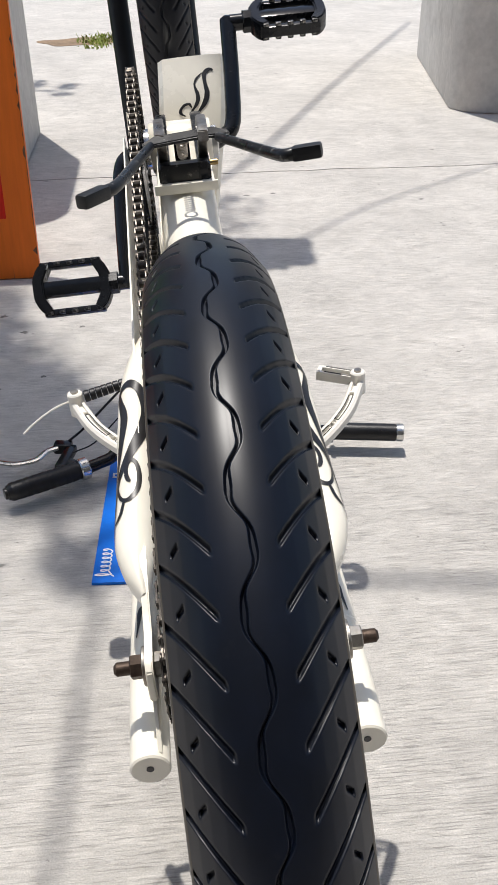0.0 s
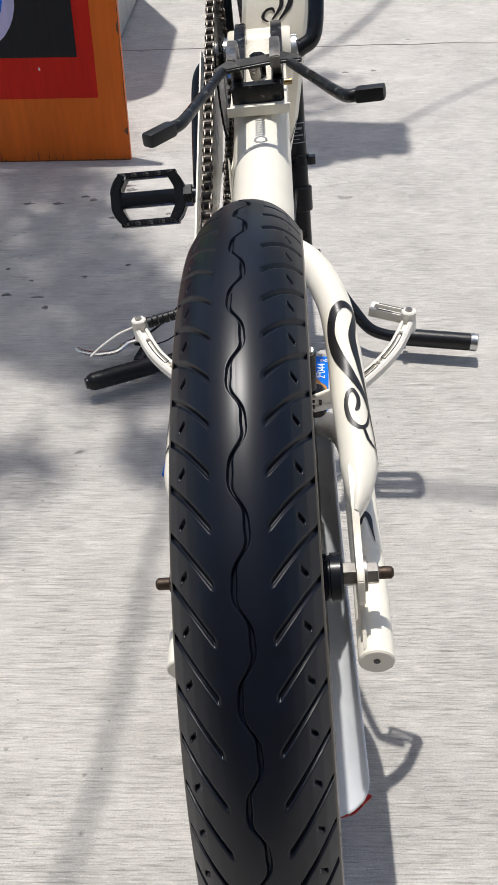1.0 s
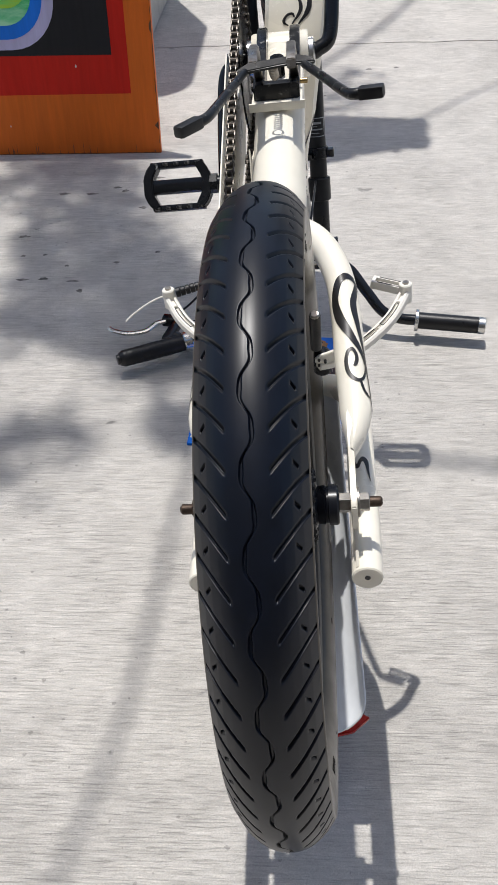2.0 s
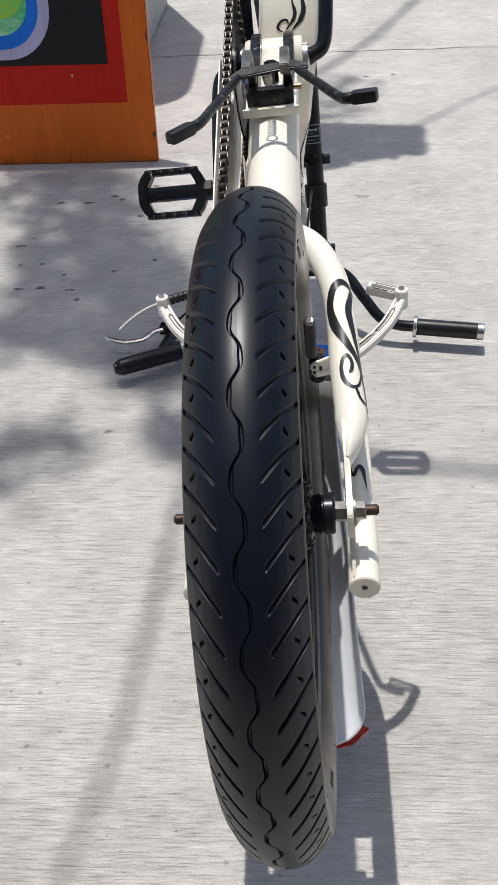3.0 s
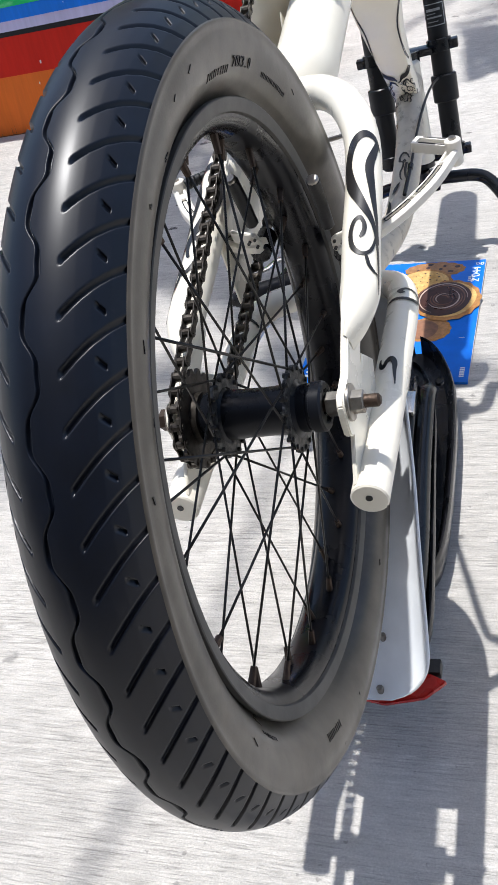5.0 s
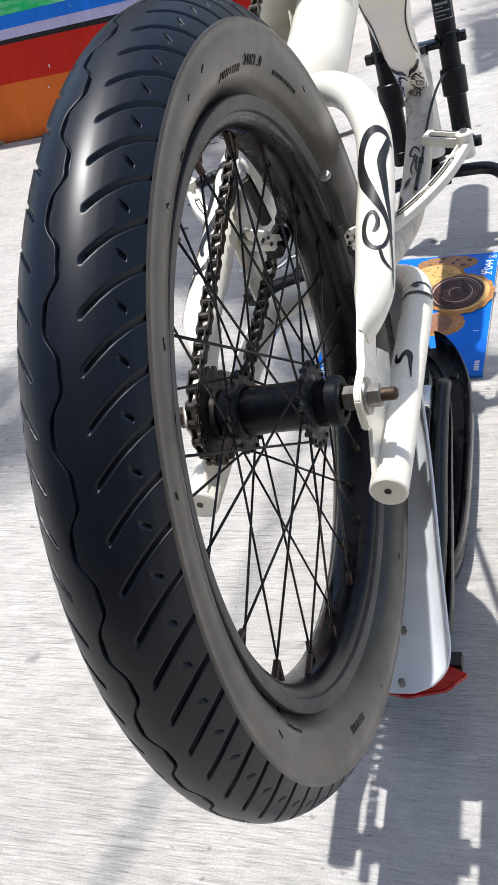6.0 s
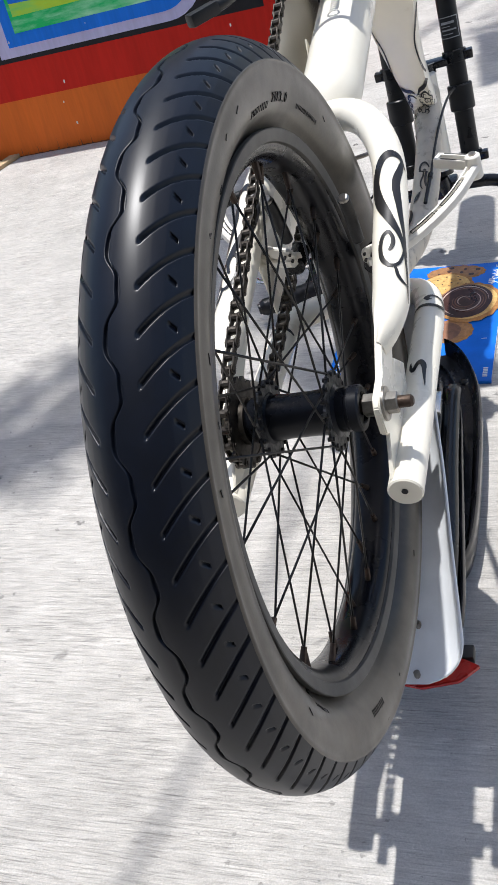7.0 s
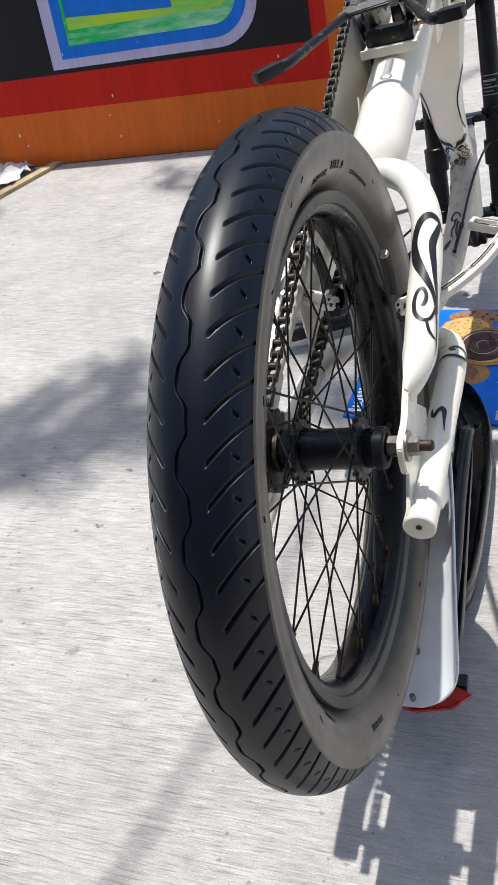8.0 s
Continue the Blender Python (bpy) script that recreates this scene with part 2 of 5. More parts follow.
    tone = times(soft.outputs["Result"], span(grit, 0.82, 1.12), span(mottle, 0.88, 1.08), span(blotch, 0.86, 1.09), span(blotch2, 0.84, 1.08),
                 cells((0.75, 1, 1), 6.0, 0.085, 0.62, 0.16), cells((0.55, 1, 1), 17, 0.10, 0.45, 0.13), cells((0.8, 1, 1), 60, 0.17, 0.66, 0.18))
    col = t.nodes.new("ShaderNodeVectorMath")
    col.operation = "SCALE"
    col.inputs[0].default_value = (0.625, 0.594, 0.548)
    t.links.new(tone, col.inputs["Scale"])
    t.links.new(col.outputs[0], b.inputs["Base Color"])
    b.inputs["Roughness"].default_value = 0.82
    h = t.nodes.new("ShaderNodeMath")
    h.operation = "ADD"
    h2 = t.nodes.new("ShaderNodeMath")
    h2.operation = "ADD"
    t.links.new(times(span(furrow, 1.0, 0.2, 0.54, 0.68), span(furrow2, 1.0, 0.3, 0.56, 0.70)), h2.inputs[0])
    t.links.new(span(grit, 0, 0.7), h2.inputs[1])
    t.links.new(h2.outputs[0], h.inputs[0])
    t.links.new(span(brush2, 0, 0.8), h.inputs[1])
    bp = t.nodes.new("ShaderNodeBump")
    bp.inputs["Strength"].default_value, bp.inputs["Distance"].default_value = 0.7, 0.002
    t.links.new(h.outputs[0], bp.inputs["Height"])
    t.links.new(bp.outputs[0], b.inputs["Normal"])
    return m


M_GROUND = ground_material("brushed_concrete", 0.0)
M_GROUND_FAR = ground_material("brushed_concrete_far", math.pi / 2)
M_CONC = mat("grey_concrete", (0.52, 0.50, 0.465), 0.85, spread=0.1, scale=30, bump=0.4, bump_scale=180, second=(0.40, 0.385, 0.355), second_scale=5, second_from=0.55, second_to=0.75)


def ground():
    g = thing("ground", "broom-finished pale grey concrete paving with fine strokes", "ground", "structure")
    joint = 2.875
    edge = [(x / 20, joint + 0.028 * noise.noise(Vector((x / 20 * 1.3, 4.0, 0))) + 0.010 * noise.noise(Vector((x / 20 * 7, 8.0, 0)))) for x in range(-90, 131)]
    bm = B()
    slab(bm, [(-60, -60, 0), (60, -60, 0), (60, joint, 0)] + [(x, y - 0.0012, 0) for x, y in reversed(edge)] + [(-60, joint, 0)], (0, 0, -0.12))
    part("paving_slab", bm, M_GROUND, g)
    bm = B()
    slab(bm, [(-60, joint, 0.0015)] + [(x, y + 0.0008, 0.0015) for x, y in edge] + [(60, joint, 0.0015), (60, 120, 0.0015), (-60, 120, 0.0015)], (0, 0, -0.12))
    part("paving_slab", bm, M_GROUND_FAR, g)
    bm = B()
    slab(bm, [(-60, -60, -0.13), (60, -60, -0.13), (60, 120, -0.13), (-60, 120, -0.13)], (0, 0, -0.05))
    part("base_course", bm, M_CONC, g)
    oil = mat("old_oil_stain", (0.20, 0.185, 0.165), 0.6, spread=0.3, scale=150, bump=0.2, second=(0.08, 0.075, 0.07), second_scale=90, second_from=0.45, second_to=0.6)
    rng = random.Random(19)
    for k in range(26):
        near = k < 16
        x, y = (rng.uniform(-0.82, -0.33), rng.uniform(1.12, 1.84)) if near else (rng.uniform(-0.6, 0.7), rng.uniform(0.6, 2.7))
        rx, ry = rng.uniform(0.004, 0.017 if near else 0.010), rng.uniform(0.003, 0.009)
        ph, bm = rng.uniform(0, 6.3), B()
        slab(bm, [(x + rx * math.cos(a) * (1 + 0.28 * math.sin(3 * a + ph) + 0.15 * math.sin(7 * a)), y + ry * math.sin(a) * (1 + 0.25 * math.cos(4 * a + ph)), -0.002) for a in (2 * math.pi * q / 22 for q in range(22))], (0, 0, 0.0024))
        part("oil_stain", bm, oil, g, "dark oil stain", smooth=False)


ground()

# ---- concrete pillar and block ----
def pillar():
    p = thing("concrete_pillar", "grey concrete pillar base standing on the paving", "pillar")
    bm = B()
    ring = [(1.35, 3.84), (1.39, 3.76), (1.46, 3.71), (1.56, 3.69), (2.3, 3.69), (2.5, 3.9), (2.6, 5.2), (2.4, 5.5), (1.75, 5.5), (1.59, 5.32)]
    slab(bm, [(x, y, 0.0) for x, y in ring], (0, 0, 2.6), 0.006)
    part("shaft", bm, M_CONC, p)


def block():
    p = thing("concrete_block", "grey concrete block with rounded corners behind the painted board", "concrete block")
    bm = B()
    x0, x1, y0, y1, r = -1.9, -0.565, 2.84, 3.75, 0.17
    ring = []
    for cx, cy, a0 in ((x1 - r, y0 + r, -90), (x1 - r, y1 - r, 0), (x0 + r, y1 - r, 90), (x0 + r, y0 + r, 180)):
        ring += [(cx + r * math.cos(radians(a0 + k * 11.25)), cy + r * math.sin(radians(a0 + k * 11.25)), 0.0) for k in range(9)]
    slab(bm, ring, (0, 0, 2.3), 0.01)
    part("body", bm, M_CONC, p)


pillar()
block()


# ---- unseen plain wall added behind the camera, to darken reflections and skylight ----
def unseen_wall():
    wall_grey = mat("unseen_wall_grey", (0.115, 0.108, 0.10), 0.9, spread=0.12, scale=4, bump=0.4, bump_scale=60, second=(0.06, 0.058, 0.055), second_scale=1.2, second_from=0.5, second_to=0.7)
    w = thing("unseen_wall", "unseen grey wall added behind the camera to cut skylight and reflections", "wall", "structure")
    bm = B()
    box(bm, (0.0, -3.1, 2.6), (15.0, 0.3, 5.2), bevel=0.01)
    part("unseen_wall_face", bm, wall_grey, w)


unseen_wall()


# ---- weeds in a far joint, litter beside the board ----
def weeds():
    w = thing("weeds", "small patch of green weeds growing from a joint in the paving", "weeds", m=pose(-0.5, 6.25, 0))
    grn = mat("weed_green", (0.24, 0.29, 0.06), 0.7, spread=0.4, scale=30, bump=0.0)
    soil = mat("dry_soil", (0.22, 0.15, 0.09), 0.95, spread=0.3, scale=60, bump=0.5)
    rng = random.Random(3)
    bm = B()
    for _ in range(300):
        x, y = rng.gauss(0.08, 0.075), rng.gauss(0, 0.14)
        h, l, a = rng.uniform(0.008, 0.035), rng.uniform(0.004, 0.011), rng.uniform(0, 6.3)
        d, q = Vector((math.cos(a), math.sin(a), 0)), Vector((-math.sin(a), math.cos(a), 0))
        b0 = Vector((x, y, 0))
        v = [bm.verts.new(b0 + p) for p in (q * l, -q * l, d * h * 0.3 - q * l * 0.7 + Vector((0, 0, h * 0.6)), d * h * 0.7 + Vector((0, 0, h)), d * h * 0.3 + q * l * 0.7 + Vector((0, 0, h * 0.6)))]
        bm.faces.new(v)
    tagged(part("leaves", bm, grn, w, smooth=False), kind="stuff")
    bm = B()
    ring = [(0.30 * math.cos(a) * (1 + 0.15 * math.sin(3 * a)) - 0.05, 0.18 * math.sin(a) * (1 + 0.2 * math.sin(5 * a)), 0.0) for a in (2 * math.pi * k / 28 for k in range(28))]
    slab(bm, ring, (0, 0, 0.004))
    part("soil", bm, soil, w, "dry brown soil")


def litter():
    paper = mat("crumpled_paper", (0.72, 0.70, 0.66), 0.7, spread=0.15, scale=40, bump=0.3)
    wood = mat("bare_lath", (0.46, 0.35, 0.20), 0.7, spread=0.2, scale=30, bump=0.3, stretch=(1, 1, 1))
    p = thing("paper_scrap", "crumpled white paper scrap lying beside the board", "litter", m=pose(-1.63, 1.86, 0.0))
    bm = B()
    n = 14
    grid = [[bm.verts.new((0.24 * (i / n - 0.5) + 0.01 * math.sin(3 * j), 0.22 * (j / n - 0.5), 0.03 + 0.026 * noise.noise(Vector((i * 0.55, j * 0.55, 3.1))) + 0.012 * noise.noise(Vector((i * 1.3, j * 1.3, 9.0))))) for j in range(n + 1)] for i in range(n + 1)]
    for i in range(n):
        for j in range(n):
            bm.faces.new((grid[i][j], grid[i + 1][j], grid[i + 1][j + 1], grid[i][j + 1]))
    low = min(v.co.z for v in bm.verts)
    for v in bm.verts:
        v.co.z -= low
    part("sheet", bm, paper, p, smooth=False)
    l = thing("wooden_lath", "thin bare wooden lath lying beside the board", "lath", m=pose(-1.50, 1.76, 0.0, rz=64))
    bm = B()
    box(bm, (0, 0, 0.006), (0.46, 0.035, 0.012), bevel=0.002)
    part("strip", bm, wood, l)


weeds()
litter()

# ---- painted board ----
LEANBACK = radians(10)
def board():
    W, H, T = 2.3, 1.05, 0.02
    b = thing("painted_board", "orange wooden board with painted graffiti lettering, leaning back", "sign board", m=pose(-0.395, 1.91, 0.0) @ Matrix.Rotation(-LEANBACK, 4, "X"))

    def layer(name, pts, y, material, depth=0.0012):
        bm = B()
        slab(bm, [(x, -y, z) for x, z in pts], (0, -depth, 0))
        return part(name, bm, material, b, smooth=False)

    wood = lambda n, c, s2: mat(n, c, 0.5, spread=0.08, scale=12, bump=0.15, bump_scale=60, stretch=(6, 6, 0.6), spec=0.2, second=s2, second_scale=9, second_from=0.72, second_to=0.85)
    orange = wood("orange_board_paint", (0.74, 0.160, 0.020), (0.42, 0.085, 0.014))
    red = wood("red_board_paint", (0.60, 0.020, 0.010), (0.42, 0.016, 0.010))
    black = wood("black_board_paint", (0.022, 0.022, 0.024), (0.06, 0.06, 0.06))
    lav = wood("lavender_board_paint", (0.56, 0.53, 0.76), (0.42, 0.40, 0.60))
    blue = wood("blue_board_paint", (0.02, 0.20, 0.80), (0.015, 0.15, 0.62))
    green = mat("green_board_paint", (0.03, 0.58, 0.16), 0.5, spread=0.1, scale=12, bump=0.15, bump_scale=60, spec=0.2, second=(0.45, 0.85, 0.55), second_scale=5, second_from=0.45, second_to=0.62, stretch=(0.6, 1, 2.5))
    lime = mat("lime_board_paint", (0.55, 0.80, 0.06), 0.5, spread=0.1, scale=12, bump=0.15, bump_scale=60, spec=0.2, second=(0.12, 0.70, 0.20), second_scale=6, second_from=0.45, second_to=0.65, stretch=(0.6, 1, 2.5))
    bm = B()
    box(bm, (-W / 2, T / 2, H / 2), (W, T, H), bevel=0.002)
    part("panel", bm, orange, b)

    def rounded(x0, z0, x1, z1, r, bl=False, br=True):
        pts = [(x0, z1)]
        pts += [(x0, z0)] if not bl else [(x0 + r - r * math.cos(a), z0 + r - r * math.sin(a)) for a in (k * math.pi / 16 for k in range(9))]
        pts += [(x1 - r + r * math.sin(a), z0 + r - r * math.cos(a)) for a in (k * math.pi / 16 for k in range(9))]
        return pts + [(x1, z1)]

    bare = mat("bare_weathered_wood", (0.16, 0.075, 0.035), 0.8, spread=0.35, scale=30, bump=0.3, bump_scale=90, stretch=(5, 5, 0.5), second=(0.03, 0.02, 0.015), second_scale=20)
    wear = random.Random(5)
    jag = [(-x * 0.006, 0.0025 + 0.004 * abs(noise.noise(Vector((x * 0.35, 2.0, 0)))) ) for x in range(0, 384)]
    layer("worn_edge", [(-W, 0.0012), (-0.0012, 0.0012)] + jag, 0.0003, bare, 0.0005)
    for k in range(70):
        x, h, w = -0.002 - 1.25 * wear.random(), 0.004 + 0.034 * wear.random() ** 2.5, wear.uniform(0.0005, 0.0013)
        layer("crack", [(x - w, 0.002), (x + w, 0.002), (x + w * 0.6 + 0.001 * wear.uniform(-1, 1), h * 0.6), (x, h), (x - w * 0.5, h * 0.55)], 0.0009, bare, 0.0003)
    nick = [(-0.0012 - 0.003 * abs(noise.noise(Vector((z * 0.4, 7.0, 0)))) - (wear.random() ** 7) * 0.012, 0.03 + z * 0.012) for z in range(0, 84)]
    layer("worn_edge", [(-0.0012, 0.03)] + [(-0.0012, H - 0.004)] + nick[::-1], 0.0003, bare, 0.0005)
    white = mat("white_paint_fleck", (0.7, 0.68, 0.64), 0.6, spread=0.1, bump=0.0)
    for k in range(9):
        x, z, r = wear.uniform(-1.2, -0.05), wear.uniform(0.05, 0.42), wear.uniform(0.0015, 0.004)
        layer("paint_fleck", [(x + r * math.cos(a) * wear.uniform(0.6, 1.2), z + 1.5 * r * math.sin(a)) for a in (k2 * math.pi / 4 for k2 in range(8))], 0.0100, white, 0.0004)
    layer("red_field", [(-W, 0.168), (-0.073, 0.166), (-0.073, H), (-W, H)], 0.0003, red)
    layer("black_field", [(-W, 0.280), (-0.118, 0.268), (-0.118, H), (-W, H)], 0.0018, black)
    layer("letter_outline", rounded(-0.955, 0.285, -0.262, 0.93, 0.13), 0.0033, lav)
    layer("letter_border", rounded(-0.915, 0.312, -0.292, 0.92, 0.11), 0.0048, blue)
    layer("letter_stroke", rounded(-0.88, 0.347, -0.322, 0.90, 0.08), 0.0063, green)
    layer("letter_shine", rounded(-0.868, 0.39, -0.33, 0.88, 0.06), 0.0078, lime)
    layer("letter_counter", [(-0.868, 0.425), (-0.52, 0.408), (-0.52, 0.46), (-0.868, 0.475)], 0.0093, blue)


board()

# ---- flattened cardboard box under the handlebar ----
def cardboard():
    blue = mat("blue_print_card", (0.006, 0.155, 0.66), 0.42, spread=0.10, scale=40, bump=0.05, spec=0.18)
    toast = mat("printed_toasted_edge", (0.40, 0.19, 0.06), 0.45, spread=0.25, scale=140, bump=0.0, spec=0.2)
    cream = mat("printed_cream_shine", (0.55, 0.42, 0.34), 0.45, spread=0.2, bump=0.0)
    kraft = mat("worn_card_edge", (0.55, 0.52, 0.47), 0.8, spread=0.2, bump=0.1)
    cookie = mat("printed_cookie_yellow", (0.66, 0.42, 0.15), 0.45, spec=0.2, second=(0.50, 0.26, 0.07), second_scale=28, second_from=0.5, second_to=0.7, spread=0.25, scale=160, bump=0.0)
    brown = mat("printed_cookie_brown", (0.36, 0.17, 0.06), 0.4, spread=0.3, scale=120, bump=0.0)
    choc = mat("printed_chocolate", (0.05, 0.018, 0.012), 0.35, spread=0.4, scale=90, bump=0.0)
    white = mat("white_print", (0.8, 0.8, 0.8), 0.4, spread=0.05, bump=0.0)
    swirl = mat("printed_swirl_brown", (0.21, 0.095, 0.05), 0.4, spread=0.4, scale=60, bump=0.0)
    c = thing("cardboard_box", "flattened blue cardboard biscuit box lying on the paving", "box", m=pose(-0.04, 0.79, 0.0, rz=-3.2))
    w, h, t = 0.276, 0.345, 0.006
    bm = B()
    box(bm, (0, 0, t / 2), (w, h, t), bevel=0.0012)
    part("panel", bm, blue, c)

    def disc(name, x, y, rx, ry, z, material, turn=0.0):
        bm_ = B()
        ring = [(x + rx * math.cos(a) * (1 + 0.02 * math.sin(5 * a)), y + ry * math.sin(a), t + z) for a in (2 * math.pi * k / 36 for k in range(36))]
        slab(bm_, ring, (0, 0, 0.0003))
        return part(name, bm_, material, c, smooth=False)

    def biscuit(x, y, rx, ry, z, material, holes, seed):
        """A printed biscuit: a browned edge with scallops, a paler middle and its pricks or chips."""
        chips = random.Random(seed)
        bm_ = B()
        slab(bm_, [(x + rx * (1 + 0.025 * math.sin(15 * a)) * math.cos(a), y + ry * (1 + 0.025 * math.sin(15 * a)) * math.sin(a), t + z) for a in (2 * math.pi * k / 90 for k in range(90))], (0, 0, 0.0002))
        part("printed_biscuit", bm_, toast, c, smooth=False)
        disc("printed_biscuit", x - 0.05 * rx, y + 0.04 * ry, rx * 0.90, ry * 0.88, z + 0.0003, material)
        for k in range(holes):
            a, q = 2.4 * k, 0.80 * math.sqrt((k + 0.5) / holes)
            big = 0.0036 if material is brown else 0.0014
            disc("printed_hole", x + q * rx * math.cos(a), y + q * ry * math.sin(a), big * chips.uniform(0.8, 1.5), big * chips.uniform(0.7, 1.1), z + 0.0006, choc)

    biscuit(0.050, 0.146, 0.054, 0.024, 0.0002, brown, 9, 3)
    biscuit(0.036, 0.103, 0.050, 0.042, 0.0010, cookie, 26, 4)
    biscuit(0.060, -0.036, 0.038, 0.034, 0.0002, brown, 0, 5)
    biscuit(-0.060, 0.020, 0.050, 0.050, 0.0002, cookie, 26, 6)
    biscuit(0.084, 0.046, 0.056, 0.060, 0.0019, cookie, 0, 7)
    disc("printed_chocolate", 0.076, 0.050, 0.047, 0.051, 0.0026, choc)
    disc("printed_chocolate", 0.050, -0.036, 0.027, 0.026, 0.0009, swirl)
    for k in range(9):
        bm = B()
        r, turn = 0.008 + 0.0047 * k, 0.9 * k
        path = [Vector((0.076 + r * math.cos(a), 0.050 + 1.08 * r * math.sin(a), t + 0.0029)) for a in (turn + (2.2 + 2.6 * ((k * 7) % 5) / 5) * i / 24 for i in range(25))]
        tube(bm, path, lambda u: 0.0003 + 0.0011 * math.sin(math.pi * u), 5, flat=0.3)
        part("printed_swirl", bm, cream if k % 3 == 1 else swirl, c)
    # weight line, with the built-in letters
    fc = bpy.data.curves.new("lettering", "FONT")
    fc.body, fc.size, fc.align_x, fc.extrude = "2 044 g", 0.021, "LEFT", 0.0002
    tx = new("lettering", fc)
    tx.data.materials.append(white)
    tx.parent = c
    tx.matrix_basis = pose(0.131, 0.100, t + 0.0006, rz=90)
    bars = [(0.1145, 0.106 + 0.0052 * k, 0.0052, 0.0030) for k in range(3)] + [(0.1205, 0.106 + 0.0052 * k, 0.0042, 0.0030) for k in range(3)]
    bars += [(0.127, -0.160 + 0.0042 * k, 0.0075, 0.0026) for k in range(6)] + [(0.118, -0.060, 0.009, 0.0012)]
    bars += [(-0.118, 0.112, 0.024, 0.004), (-0.118, 0.123, 0.018, 0.004), (-0.128, 0.118, 0.004, 0.014), (-0.108, 0.118, 0.004, 0.014)]
    for x, y, sx, sy in bars:
        bm = B()
        box(bm, (x, y, t + 0.0004), (sx, sy, 0.0004), bevel=0.0)
        part("printed_bar", bm, white, c, smooth=False)
    bm = B()
    tube(bm, smooth_path([(-0.119 + (0.015 if k < 7 else 0.0075) * math.cos(k * 0.9), -0.160 + 0.00145 * k + 0.0042 * math.sin(k * 0.9), t + 0.0006) for k in range(48)], 3), 0.0013, 6, flat=0.3)
    part("printed_mark", bm, white, c, "white looping mark")
    # lifted edge of the raw board
    bm = B()
    box(bm, (w / 2 - 0.0002, 0, t / 2), (0.0012, h - 0.01, t * 0.8))
    part("raw_edge", bm, kraft, c, "worn pale edge")


cardboard()

# ---- an unseen tree overhead, placed so that its leaves dapple the paving ----
def shade_tree():
    rng = random.Random(7)
    leaf = mat("tree_leaf", (0.05, 0.10, 0.025), 0.5, spread=0.3, scale=20, bump=0.1)
    bark = mat("tree_bark", (0.12, 0.085, 0.06), 0.9, spread=0.3, scale=25, bump=0.6, bump_scale=60)
    t = thing("unseen_tree", "unseen leafy tree placed overhead to dapple the paving with shade", "tree", m=pose(-2.9, 4.6, 0))
    base = Vector((-2.9, 4.6, 0))
    H = 6.4
    up = lambda gx, gy, h=H: Vector((gx - SUN_TO.x * h, gy - SUN_TO.y * h, h)) - base
    bm = B()

    def leaf_at(c, size):
        m = Euler((rng.uniform(-0.7, 0.7), rng.uniform(-0.7, 0.7), rng.uniform(0, 6.3))).to_matrix()
        l, w = size * rng.uniform(0.7, 1.3), size * rng.uniform(0.28, 0.45)
        v = [bm.verts.new(c + m @ Vector(p)) for p in ((-l / 2, 0, 0), (-l * 0.15, w, 0.006), (l * 0.2, w * 0.8, 0.008), (l / 2, 0, -0.01), (l * 0.2, -w * 0.8, 0.008), (-l * 0.15, -w, 0.006))]
        bm.faces.new(v)

    def clump(outline, thick, size, fuzz, low, high, gaps=-0.30):
        """Leaves whose shade fills an outline on the paving; thick: how many leaves lie over one another."""
        xs, ys = [p[0] for p in outline], [p[1] for p in outline]
        n = len(outline)
        area = abs(sum(xs[k] * ys[(k + 1) % n] - xs[(k + 1) % n] * ys[k] for k in range(n))) / 2
        left = int(thick * area / (0.42 * size * size))
        while left:
            x, y = rng.uniform(min(xs), max(xs)), rng.uniform(min(ys), max(ys))
            inside = False
            for k in range(n):
                (xa, ya), (xb, yb) = outline[k], outline[k - 1]
                if (ya > y) != (yb > y) and x < (xb - xa) * (y - ya) / (yb - ya) + xa:
                    inside = not inside
            if inside and noise.noise(Vector((x * 9, y * 9, size * 40))) > gaps:
                left -= 1
                leaf_at(up(x + rng.gauss(0, fuzz), y + rng.gauss(0, fuzz), rng.uniform(low, high)), size)

    # in front of the board
    clump([(-0.80, 1.92), (-0.50, 1.86), (-0.42, 1.62), (-0.36, 1.45), (-0.28, 1.30), (-0.16, 1.18), (-0.12, 0.90), (-0.30, 0.80), (-0.47, 0.96), (-0.62, 0.94), (-0.66, 1.28), (-0.70, 1.56)], 3.9, 0.038, 0.035, 5.6, 7.6, -0.6)
    clump([(-0.42, 1.40), (-0.28, 1.30), (-0.16, 1.18), (-0.10, 0.90), (-0.30, 0.80), (-0.42, 1.05)], 1.4, 0.038, 0.02, 5.6, 7.0, -0.6)
    clump([(-1.05, 1.90), (-0.80, 1.92), (-0.74, 1.60), (-0.95, 1.62)], 1.0, 0.038, 0.03, 5.6, 7.0)
    clump([(-0.55, 0.66), (-0.47, 0.71), (-0.38, 0.68), (-0.37, 0.60), (-0.42, 0.54), (-0.55, 0.50)], 2.5, 0.042, 0.025, 5.6, 7.2)
    clump([(-0.29, 0.73), (-0.17, 0.80), (-0.12, 0.56), (-0.23, 0.60)], 2.0, 0.042, 0.025, 5.6, 7.2)
    clump([(-0.88, 0.66), (-0.79, 0.78), (-0.66, 0.84), (-0.55, 0.60), (-0.60, 0.52), (-0.69, 0.43), (-0.80, 0.38), (-0.95, 0.45)], 2.8, 0.042, 0.03, 5.6, 7.2)
    clump([(-0.04, 2.12), (0.18, 2.14), (0.22, 2.40), (0.27, 2.60), (0.15, 2.60), (0.06, 2.40)], 0.9, 0.038, 0.03, 5.6, 7.0, -0.6)
